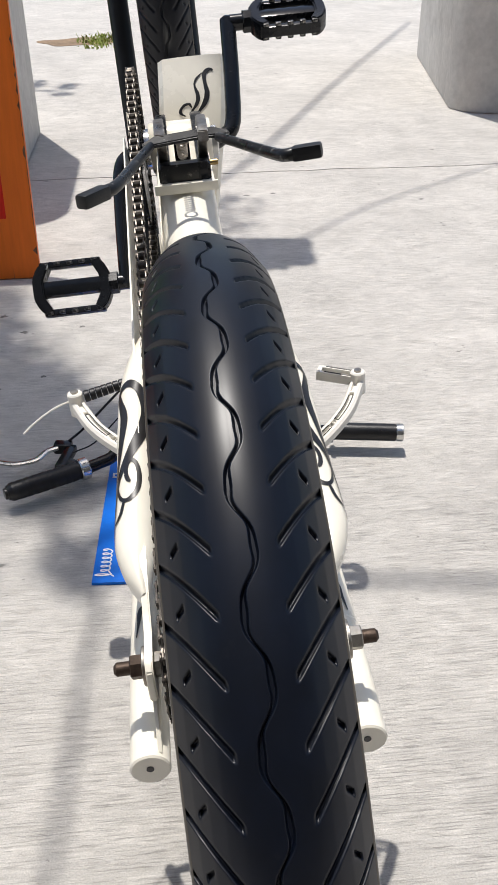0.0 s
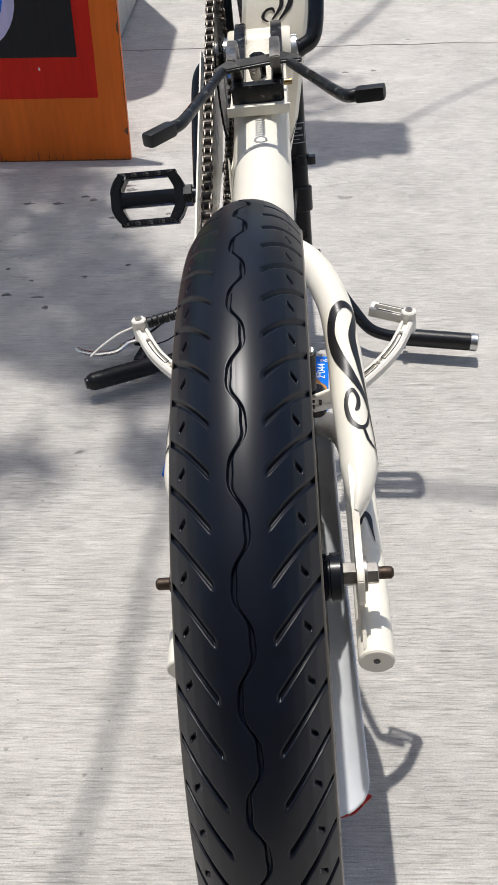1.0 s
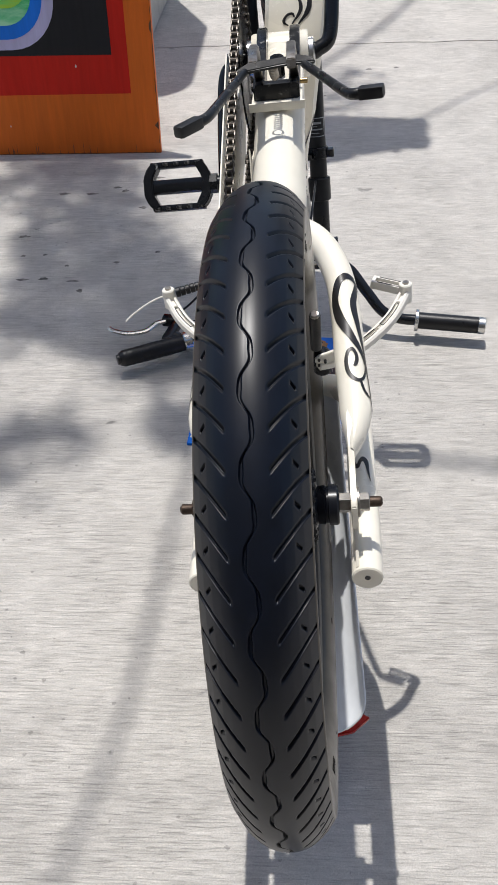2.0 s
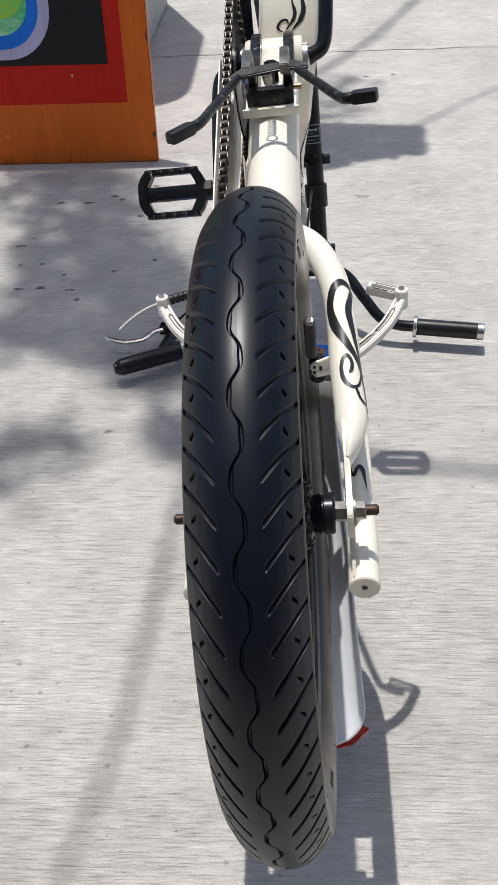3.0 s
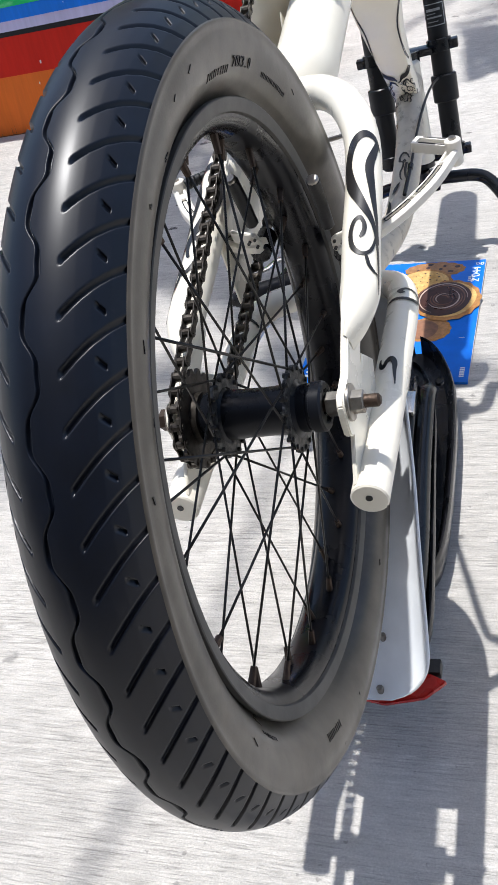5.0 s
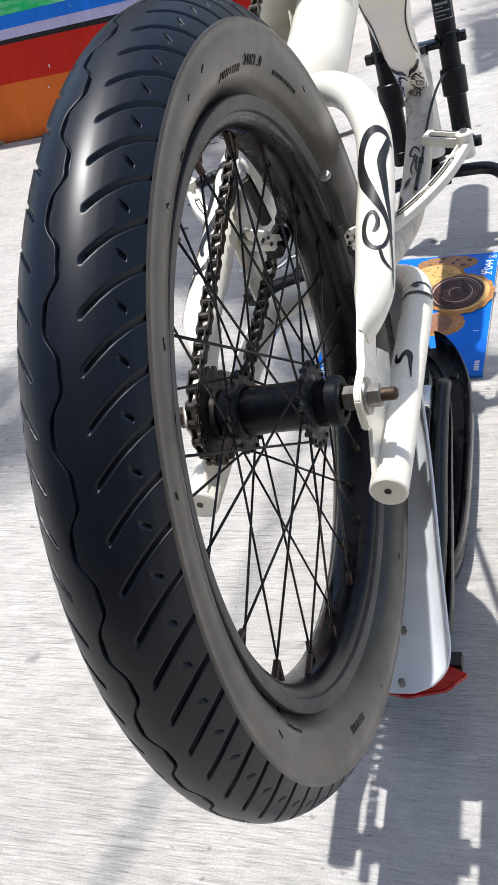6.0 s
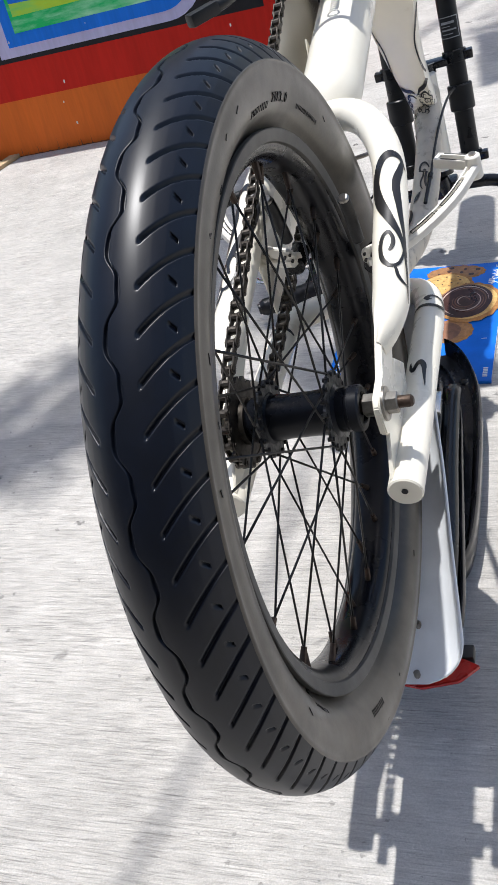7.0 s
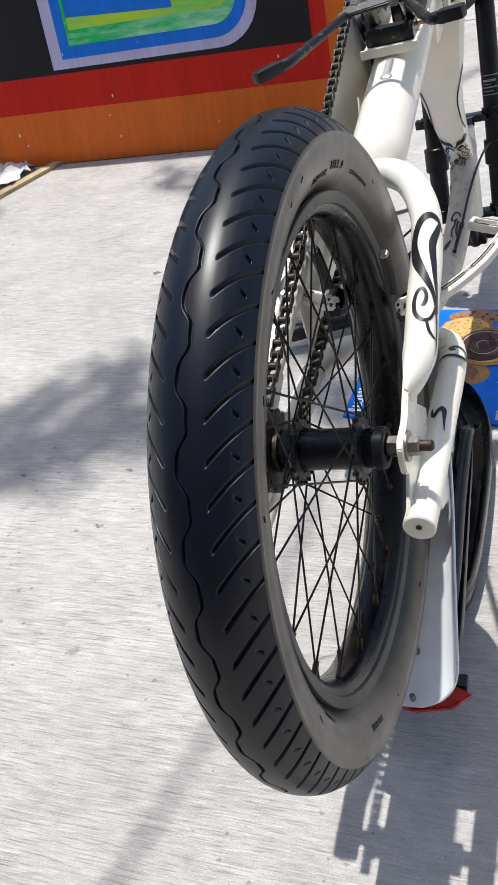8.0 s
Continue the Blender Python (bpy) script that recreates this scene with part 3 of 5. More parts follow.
    # low dense leaves in place of the unseen thing shading a square beside the bicycle
    clump([(0.02, 2.18), (0.40, 2.13), (0.38, 1.93), (0.20, 1.88), (0.04, 1.80)], 4.6, 0.026, 0.004, 2.9, 3.1, -0.7)
    # the rest of the crown
    for gx, gy, r in ((-1.6, 0.9, 0.3), (-1.9, 1.6, 0.4), (-1.7, 2.8, 0.4), (-2.6, 2.2, 0.6), (-2.4, 3.3, 0.6), (-1.3, 3.6, 0.4), (-3.2, 3.0, 0.7), (-2.9, 4.2, 0.7), (-0.9, 4.6, 0.4)):
        clump([(gx + r * math.cos(a), gy + r * math.sin(a)) for a in (k * math.pi / 5 for k in range(10))], 0.9, 0.11, 0.08, 5.4, 7.6)
    tagged(part("crown", bm, leaf, t, "crown of green leaves", smooth=False), kind="stuff")
    bm = B()
    tube(bm, smooth_path([(0, 0, -0.05), (0.05, 0.0, 1.0), (0.0, -0.05, 2.0), (0.15, -0.1, 3.4), (0.3, -0.2, 4.8), (0.42, -0.26, 5.9)], 6), lambda u: 0.19 - 0.10 * u, 14)
    part("trunk", bm, bark, t)
    fork_at = Vector((0.39, -0.25, 5.6))
    for way in (((-2.0, 3.0), (-1.0, 2.55), (-0.45, 2.2), (-0.42, 1.5), (-0.40, 1.0), (-0.46, 0.6)), ((-1.6, 3.3), (-0.4, 2.9), (0.2, 2.45), (0.25, 2.1)), ((-2.4, 2.9), (-2.0, 2.2), (-1.7, 1.2), (-0.8, 0.6)), ((-2.6, 3.6), (-1.6, 3.5), (-0.9, 4.2)), ((-2.9, 3.2), (-3.2, 2.9), (-2.6, 2.2))):
        bm = B()
        tube(bm, smooth_path([fork_at] + [up(*q) for q in way], 6), lambda u: 0.045 - 0.0425 * min(1, u * 1.8), 8)
        part("limb", bm, bark, t)
    # long bare twigs, added unseen to cast thin line shadows across the paving
    for way, h, r in (((( -0.40, 1.0), (-0.19, 0.66), (-0.19, 0.45), (-0.205, 0.21), (-0.222, 0.05), (-0.26, -0.12), (-0.33, -0.35)), 4.2, 0.0065),
                      (((0.05, 0.70), (0.16, 0.615), (0.30, 0.585), (0.46, 0.565), (0.8, 0.55)), 5.6, 0.012),
                      (((-0.2, 2.2), (0.25, 2.93), (0.51, 3.53), (0.98, 4.66), (1.94, 6.85)), 6.5, 0.014),
                      (((0.3, 2.05), (0.43, 2.19), (0.71, 2.47), (1.3, 2.9)), 5.2, 0.007)):
        bm = B()
        tube(bm, smooth_path([up(x, y, h) for x, y in way], 6), lambda u: r * (1.1 - 0.2 * u), 8)
        part("limb", bm, bark, t)


shade_tree()

# ================= the bicycle, standing upside down =================
bike = thing("bicycle", "ivory cruiser bicycle standing upside down on its saddle and handlebar", "bicycle", m=BODY)


# ---- wheels ----
def tyre_profile():
    """(x, r) of the outside, from the crown to the bead."""
    return [(0.0, 0.2718), (0.0064, 0.2713), (0.0128, 0.2695), (0.0188, 0.2663), (0.0243, 0.2621), (0.0298, 0.2559), (0.0339, 0.2497)], \
           [(0.0339, 0.2497), (0.0347, 0.2490), (0.0350, 0.2480), (0.0347, 0.2466), (0.0343, 0.2448), (0.0343, 0.2425), (0.0344, 0.2400), (0.0343, 0.2370), (0.0339, 0.2340), (0.0333, 0.2310), (0.0324, 0.2280), (0.0313, 0.2250), (0.0300, 0.2222), (0.0283, 0.2194), (0.0262, 0.2168), (0.0238, 0.2145), (0.0212, 0.2126), (0.0192, 0.2108), (0.0180, 0.2088)]


def make_tread(steps, across, depth):
    """The tread as one dense sheet, with its wavy middle groove, slanting grooves and short sipes cut into it."""
    crown, _ = tyre_profile()
    half = np.array(crown)
    arc = np.r_[0, np.cumsum(np.hypot(*np.diff(half, axis=0).T))]
    fine_half = 0.0065                            # closer columns where the middle groove winds
    n_mid = across // 3
    outer = np.linspace(fine_half, arc[-1], (across - n_mid) // 2 + 1)[1:]
    s = np.r_[-outer[::-1], np.linspace(-fine_half, fine_half, n_mid), outer]
    across = len(s)
    x = np.sign(s) * np.interp(np.abs(s), arc, half[:, 0])
    fine = np.linspace(0, arc[-1], 200)
    coef = np.polyfit(fine, np.interp(fine, arc, half[:, 1]), 4)
    r = np.polyval(coef, np.abs(s))
    phi = np.linspace(0, 360, steps, endpoint=False)
    P, X = np.meshgrid(phi, x, indexing="ij")
    R = np.repeat(r[None, :], steps, 0)
    pitch = 360 / 69
    mm = np.radians(1) * 0.262                    # metres for a degree
    cut = np.zeros_like(P)
    edge = lambda d, w: np.clip((w - d) / 0.0008 + 0.3, 0, 1)
    wave = 2 * np.pi * (P - 109.2) / (2 * pitch)
    mid = -0.0038 * (np.cos(wave) - 0.14 * np.cos(3 * wave + 0.3))
    wide = 0.00095 + 0.0004 * np.cos(2 * wave)
    d = np.abs(X - mid)
    cut = np.maximum(cut, edge(d, wide))
    ax = np.abs(X)
    v = np.clip((0.0339 - ax) / (0.0339 - 0.0124), 0, 1)    # 0 at the shoulder, 1 at the inner end
    lead = (1.06 * v ** 1.05) * pitch
    ph = (P - lead - (114.4 - 1.06 * pitch) + pitch / 2) % pitch - pitch / 2
    ends = np.clip((ax - 0.0124) / 0.0008, 0, 1)
    cut = np.maximum(cut, edge(np.abs(ph) * mm * 0.72, 0.00125) * ends)
    u = (ax - 0.0268)
    ph = (P - u / mm * 1.1 - (114.4 - 0.2 * pitch) + pitch / 2) % pitch - pitch / 2
    cut = np.maximum(cut, edge(np.abs(ph) * mm * 0.7, 0.00095) * (np.abs(u) < 0.0013))
    R = R - depth * cut
    a = np.radians(P)
    co = np.stack([X, R * np.cos(a), R * np.sin(a)], -1).reshape(-1, 3)
    i = np.arange(steps)[:, None] * across + np.arange(across - 1)[None, :]
    j = ((np.arange(steps) + 1) % steps)[:, None] * across + np.arange(across - 1)[None, :]
    quads = np.stack([i, i + 1, j + 1, j], -1).reshape(-1, 4)
    me = bpy.data.meshes.new("tread")
    me.vertices.add(len(co))
    me.vertices.foreach_set("co", co.ravel())
    me.loops.add(quads.size)
    me.loops.foreach_set("vertex_index", quads.ravel().astype(np.int32))
    me.polygons.add(len(quads))
    me.polygons.foreach_set("loop_start", np.arange(0, quads.size, 4, dtype=np.int32))
    me.update(calc_edges=True)
    me.validate()
    me.materials.append(M_TREAD)
    me.shade_smooth()
    return me


def arc_text(body, r, start, x, lean, size, parent, material):
    """Raised letters along the sidewall, at radius r, from the angle start downwards."""
    bm = B()
    a = start
    for ch in body:
        if ch != " ":
            fc = bpy.data.curves.new("letter", "FONT")
            fc.body, fc.size, fc.extrude, fc.align_x, fc.resolution_u = ch, size, 0.0004, "CENTER", 2
            ob = bpy.data.objects.new("letter", fc)
            me = bpy.data.meshes.new_from_object(ob)
            turn = Matrix.Rotation(radians(a), 4, "X") @ Matrix.Translation((x, r, 0)) @ Matrix.Rotation(-lean, 4, "Z") @ Matrix(((0, 0, 1, 0), (0, 1, 0, 0), (-1, 0, 0, 0), (0, 0, 0, 1)))
            me.transform(turn)
            bm.from_mesh(me)
            bpy.data.meshes.remove(me)
            bpy.data.objects.remove(ob)
        a -= math.degrees(size * (0.62 if ch != " " else 0.4) / r)
    return part("raised_lettering", bm, material, parent, smooth=False)


def wheel(name, label, centre, steps, across, rear):
    hubz = new(name)
    hubz.parent = bike
    hubz.matrix_basis = Matrix.Translation(centre)
    tagged(hubz, label)
    me = make_tread(steps, across, 0.0024)
    tread = new("tyre_tread", me)
    tread.parent = hubz
    _, side = tyre_profile()
    for sgn in (1, -1):
        bm = B()
        lathe(bm, [(sgn * x, r) for x, r in side] + [(sgn * 0.0170, 0.2070)], 160)
        part("tyre_sidewall", bm, M_WALL, hubz, "dusty dark grey sidewall")
        bm = B()
        lathe(bm, [(sgn * 0.0185, 0.2080), (sgn * 0.0222, 0.2078), (sgn * 0.0227, 0.2071), (sgn * 0.0225, 0.2060), (sgn * 0.0214, 0.2005), (sgn * 0.0207, 0.1988), (sgn * 0.0180, 0.1980)], 160)
        part("rim_flange", bm, M_RIMFACE, hubz, "dusty grey rim flange")
    bm = B()
    lathe(bm, [(-0.0183, 0.1986), (-0.0180, 0.1950), (-0.014, 0.1905), (-0.006, 0.1880), (0.006, 0.1880), (0.014, 0.1905), (0.0180, 0.1950), (0.0183, 0.1986)], 160)
    part("rim", bm, M_RIM, hubz, "black painted rim")
    # hub
    bm = B()
    lathe(bm, [(-0.043, 0.006), (-0.043, 0.015), (-0.040, 0.018), (-0.030, 0.019), (-0.028, 0.0205), (-0.0255, 0.0205), (-0.024, 0.0185), (-0.010, 0.0175), (0.010, 0.0175),
               (0.024, 0.0185), (0.0255, 0.0205), (0.028, 0.0205), (0.030, 0.0165), (0.0365, 0.0172), (0.0372, 0.0160), (0.0388, 0.0160), (0.0395, 0.0178), (0.0465, 0.0178), (0.048, 0.0165), (0.048, 0.0125), (0.046, 0.0115), (0.0465, 0.006)], 40)
    part("hub", bm, M_HUB, hubz, "black hub shell")
    # spokes: one mesh, crossed by pairs
    L1 = 0.1885
    def spoke_mesh(sweep, sgn):
        bm_ = B()
        a, b = Vector((sgn * 0.0268, 0.0285, 0)), Vector((sgn * 0.004, L1 * math.cos(sweep), L1 * math.sin(sweep)))
        rod(bm_, a, a.lerp(b, 0.94), 0.00095, 6)
        rod(bm_, a - Vector((sgn * 0.003, 0, 0)), a + Vector((sgn * 0.0022, 0, 0)), 0.0019, 8)
        me_ = bpy.data.meshes.new("spoke")
        bm_.to_mesh(me_)
        bm_.free()
        me_.materials.append(M_SPOKE)
        me_.shade_smooth()
        bm_ = B()
        rod(bm_, a.lerp(b, 0.925), b, 0.0022, 8, r2=0.0029)
        me2_ = bpy.data.meshes.new("nipple")
        bm_.to_mesh(me2_)
        bm_.free()
        me2_.materials.append(M_RUST)
        return me_, me2_
    for sgn in (1, -1):
        meshes = [spoke_mesh(s * radians(60), sgn) for s in (1, -1)]
        for k in range(18):
            turn = Matrix.Rotation(radians(20 * k + (206 - 60 if sgn > 0 else 216 - 60)), 4, "X")
            shared("spoke", meshes[k % 2][0], hubz, turn)
            shared("nipple", meshes[k % 2][1], hubz, turn)
    for sgn in (1, -1):
        bm = B()
        n = 18
        ring = [(sgn * 0.0257, r * math.cos(a), r * math.sin(a)) for a, r in ((2 * math.pi * k / (n * 4), (0.0310, 0.0310, 0.0292, 0.0292)[k % 4]) for k in range(n * 4))]
        slab(bm, ring, (sgn * 0.0022, 0, 0))
        part("hub_flange", bm, M_FLANGE, hubz, "dusty scalloped hub flange")
    if rear:
        bm = B()
        n = 18
        ring = []
        for k in range(n * 4):
            a = 2 * math.pi * k / (n * 4)
            ring.append((0, (0.0365, 0.0365, 0.0325, 0.0325)[k % 4] * math.cos(a), (0.0365, 0.0365, 0.0325, 0.0325)[k % 4] * math.sin(a)))
        slab(bm, [(-0.0505, y, z) for _, y, z in ring], (0.0025, 0, 0))
        lathe(bm, [(-0.0575, 0.006), (-0.0575, 0.019), (-0.043, 0.019), (-0.043, 0.006)], 24)
        part("sprocket", bm, M_CHAIN, hubz, "oily steel sprocket")
    return hubz


rear = wheel("rear_wheel", "rear wheel with a fat black tyre and dark spokes", (0.0028, -0.002, 0.0005), 3000, 171, True)
arc_text("20X3.0", 0.2230, 70, 0.0306, 0.40, 0.0092, rear, M_RIM)
marks = random.Random(8)
_, side_rx = tyre_profile()


def on_wall(r):
    return float(np.interp(r, [q[1] for q in side_rx[::-1]], [q[0] for q in side_rx[::-1]]))


def wall_mark(r, deg, wide, tall, tilt, name, label=""):
    """A short dark mark lying on the sidewall."""
    slope = math.atan2(on_wall(r + 0.002) - on_wall(r - 0.002), 0.004)
    bm_ = B()
    box(bm_, (0, 0, 0), (0.0007, tall, wide))
    bm_.transform(Matrix.Rotation(radians(deg), 4, "X") @ Matrix.Translation((on_wall(r) + 0.0001, r, 0)) @ Matrix.Rotation(-slope, 4, "Z") @ Matrix.Rotation(tilt, 4, "X"))
    return part(name, bm_, M_RIM, rear, label)


# lettering too worn to read, as plain strokes
for first, last, r, tall, step in ((82, 72, 0.2225, 0.0070, 0.95), (56, 44, 0.2235, 0.0046, 0.62), (226, 234, 0.2275, 0.0075, -0.80), (196, 202, 0.2195, 0.0036, -0.7)):
    a = first
    while (a > last) == (step > 0):
        wall_mark(r, a, marks.uniform(0.0006, 0.0011), tall * marks.uniform(0.55, 0.75), marks.uniform(-0.15, 0.15), "worn_lettering")
        a -= step * marks.uniform(0.85, 1.3)
for k in range(18):
    wall_mark(marks.uniform(0.219, 0.243), marks.uniform(0, 360), marks.uniform(0.002, 0.007), marks.uniform(0.0005, 0.0011), marks.uniform(-0.5, 0.5), "scuff", "dark nick in the rubber")
front = wheel("front_wheel", "front wheel with a black slick tyre", (0.0, 1.125, 0.300), 1056, 61, False)

# ---- axle hardware ----
def axle():
    ax = new("axle")
    ax.parent = bike
    tagged(ax, "rusty rear axle with its nuts and washers")
    for s in (1, -1):
        bm = B()
        rod(bm, (s * 0.046, 0, 0), (s * 0.0865, 0, 0), 0.0047, 16, bevel=0.0018)
        part("axle_end", bm, M_RUST, ax)
        bm = B()
        rod(bm, (s * 0.0515, 0, 0), (s * 0.0605, 0, 0), 0.0088, 6, bevel=0.0006)
        part("lock_nut", bm, M_STEEL, ax)
        bm = B()
        rod(bm, (s * 0.0668, 0, 0), (s * 0.0684, 0, 0), 0.0132, 28, bevel=0.0004)
        part("washer", bm, M_STEEL, ax)
        bm = B()
        rod(bm, (s * 0.0686, 0, 0), (s * 0.0765, 0, 0), 0.0082, 6, bevel=0.0008)
        part("axle_nut", bm, M_STEEL if s > 0 else M_RUST, ax)


axle()

# ---- frame ----
frame_part = new("bicycle_frame")
frame_part.parent = bike
tagged(frame_part, "ivory painted tubular frame with black scrolls")
STAY = {s: smooth_path([(s * 0.0, 0.318, 0.098), (s * 0.025, 0.310, 0.0965), (s * 0.046, 0.285, 0.091), (s * 0.061, 0.244, 0.078), (s * 0.0660, 0.195, 0.0625), (s * 0.0675, 0.140, 0.047),
                        (s * 0.0698, 0.095, 0.034), (s * 0.0695, 0.062, 0.026), (s * 0.0665, 0.040, 0.020)], 10) for s in (1, -1)}
SEAT = {s: smooth_path([(s * 0.0725, -0.037, -0.057), (s * 0.0735, 0.02, -0.0575), (s * 0.0738, 0.10, -0.0585), (s * 0.0738, 0.165, -0.0605), (s * 0.0725, 0.200, -0.0625), (s * 0.066, 0.234, -0.068), (s * 0.052, 0.262, -0.078), (s * 0.033, 0.281, -0.088), (s * 0.015, 0.288, -0.093),
                        (s * 0.0, 0.290, -0.094)], 10) for s in (1, -1)}


BEAM = [(0.027, 0.808, 0.232), (0.021, 0.773, 0.182), (0.012, 0.755, 0.13), (0.004, 0.765, 0.06), (-0.002, 0.81, -0.02), (-0.002, 0.897, -0.140)]
BEAM_W = [(0, 0.088), (0.35, 0.085), (0.6, 0.075), (0.85, 0.050), (0.93, 0.043), (1, 0.041)]
TOP = smooth_path([(-0.008, 0.985, -0.165), (0.000, 0.90, -0.150), (0.003, 0.80, -0.185), (-0.009, 0.66, -0.225), (-0.026, 0.52, -0.205), (-0.020, 0.40, -0.152), (-0.004, 0.298, -0.096)], 8)


def frame_tubes():
    bm = B()
    tube(bm, [Vector((0, 0.318, 0.0985)).lerp(Vector((0, 0.66, 0.1555)), k / 24) for k in range(25)], lambda u: 0.0305 - 0.0165 * max(0.0, 1 - u / 0.11) ** 2, 32, bevel=0.003)
    part("main_stay", bm, M_IVORY, frame_part)
    bm = B()
    lathe(bm, [(-0.0375, 0.022), (-0.0375, 0.0285), (-0.0345, 0.0300), (0.0345, 0.0300), (0.0375, 0.0285), (0.0375, 0.022)], 40, (0, 0.69, 0.158), True)
    part("bottom_bracket", bm, M_IVORY, frame_part)
    for s in (1, -1):
        bm = B()
        tube(bm, STAY[s], 0.0148, 24)
        for v in bm.verts:
            i = min(range(len(STAY[s])), key=lambda q: (STAY[s][q] - v.co).length_squared)
            f = max(0.0, (i / (len(STAY[s]) - 1) - 0.79) / 0.21)
            c = STAY[s][i]
            v.co = c + Vector(((v.co.x - c.x) * (1 - 0.80 * f ** 1.2) - s * 0.0022 * f, (v.co.y - c.y) * (1 - 0.32 * f * f), (v.co.z - c.z) * (1 - 0.32 * f * f)))
        part("chain_stay", bm, M_IVORY, frame_part)
        bm = B()
        tube(bm, SEAT[s], 0.0138, 24, bevel=0.0012)
        part("seat_stay", bm, M_IVORY, frame_part)
        bm = B()
        rod(bm, (s * 0.0725, -0.0388, -0.0555), (s * 0.0725, -0.036, -0.0555), 0.0026, 12)
        part("drain_hole", bm, M_INK, frame_part, "dark drain hole in the tube end")
        chips = random.Random(21 + s)
        bm = B()
        for k in range(16):
            a = radians(chips.uniform(-120, 25)) if s > 0 else radians(chips.uniform(170, 300))
            r = 0.0110 + 0.0016 * chips.random() ** 0.5
            box(bm, (s * 0.0725 + r * math.cos(a), -0.0375, -0.0572 + r * math.sin(a)), (chips.uniform(0.0006, 0.0016), 0.0008, chips.uniform(0.0008, 0.0024)), Matrix.Rotation(-a, 3, "Y"))
        part("paint_chips", bm, M_RUST, frame_part, "bare rusty chips in the paint")
        bm = B()
        tab = [(0.092, 0.044), (0.06, 0.040), (0.03, 0.024), (0.014, 0.0145), (-0.008, 0.0135), (-0.0145, 0.008), (-0.0165, -0.004), (-0.0165, -0.016), (-0.011, -0.0215), (0.004, -0.019), (0.018, -0.016), (0.036, -0.012), (0.062, 0.002), (0.090, 0.012)]
        slab(bm, [(s * 0.0665, y, z) for y, z in tab], (-s * 0.0054, 0, 0), 0.0010)
        part("dropout", bm, M_IVORY, frame_part)
        bm = B()
        web = [(0.060, -0.004), (0.020, -0.010), (-0.006, -0.0185), (-0.018, -0.0300), (-0.0345, -0.0455), (-0.0345, -0.050), (0.02, -0.0520), (0.070, -0.052), (0.086, -0.030)]
        slab(bm, [(s * 0.0660, y, z) for y, z in web], (-s * 0.0030, 0, 0), 0.0006)
        part("dropout_web", bm, M_IVORY, frame_part)
    # flat wide beam behind the bracket shell, from its free upper end down to the head tube
    def beam(path, widths, thick, name):
        bm_ = B()
        P = smooth_path(path, 6)
        n = len(P)
        rings = []
        for i, p in enumerate(P):
            u = i / (n - 1)
            w = np.interp(u, [a for a, _ in widths], [b for _, b in widths]) / 2
            t = (P[min(i + 1, n - 1)] - P[max(i - 1, 0)]).normalized()
            nrm = Vector((1, 0, 0)).cross(t).normalized()
            h = thick / 2
            rings.append([bm_.verts.new(p + Vector((1, 0, 0)) * a * w + nrm * b * h) for a, b in ((-1, -0.5), (-0.86, -1), (-0.4, -1.12), (0.4, -1.12), (0.86, -1), (1, -0.5), (1, 0.5), (0.86, 1), (-0.86, 1), (-1, 0.5))])
        k = len(rings[0])
        for a, b in zip(rings, rings[1:]):
            for q in range(k):
                bm_.faces.new((a[q], a[(q + 1) % k], b[(q + 1) % k], b[q]))
        bm_.faces.new(rings[0][::-1])
        bm_.faces.new(rings[-1])
        bmesh.ops.recalc_face_normals(bm_, faces=bm_.faces)
        part(name, bm_, M_IVORY, frame_part)
    beam(BEAM, BEAM_W, 0.03, "down_tube")
    bm = B()
    tube(bm, TOP, lambda u: 0.0208 - 0.002 * u, 24)
    part("top_tube", bm, M_SHADED_GRIMY, frame_part, "ivory top tube with grime specks and shade in its colour")
    bm = B()
    rod(bm, (-0.012, 1.0, -0.305), (-0.012, 1.022, -0.145), 0.0195, 24, bevel=0.002)
    part("head_tube", bm, M_IVORY, frame_part)
    bm = B()
    rod(bm, (-0.024, 0.50, -0.205), (-0.030, 0.40, -0.345), 0.0165, 20)
    part("seat_tube", bm, M_IVORY, frame_part)
    bm = B()
    rod(bm, (0, 0.69, 0.158), (0, 0.70, 0.11), 0.026, 20)
    box(bm, (0, 0.715, 0.13), (0.05, 0.08, 0.05), bevel=0.008)
    part("bracket_lug", bm, M_IVORY, frame_part)


frame_tubes()


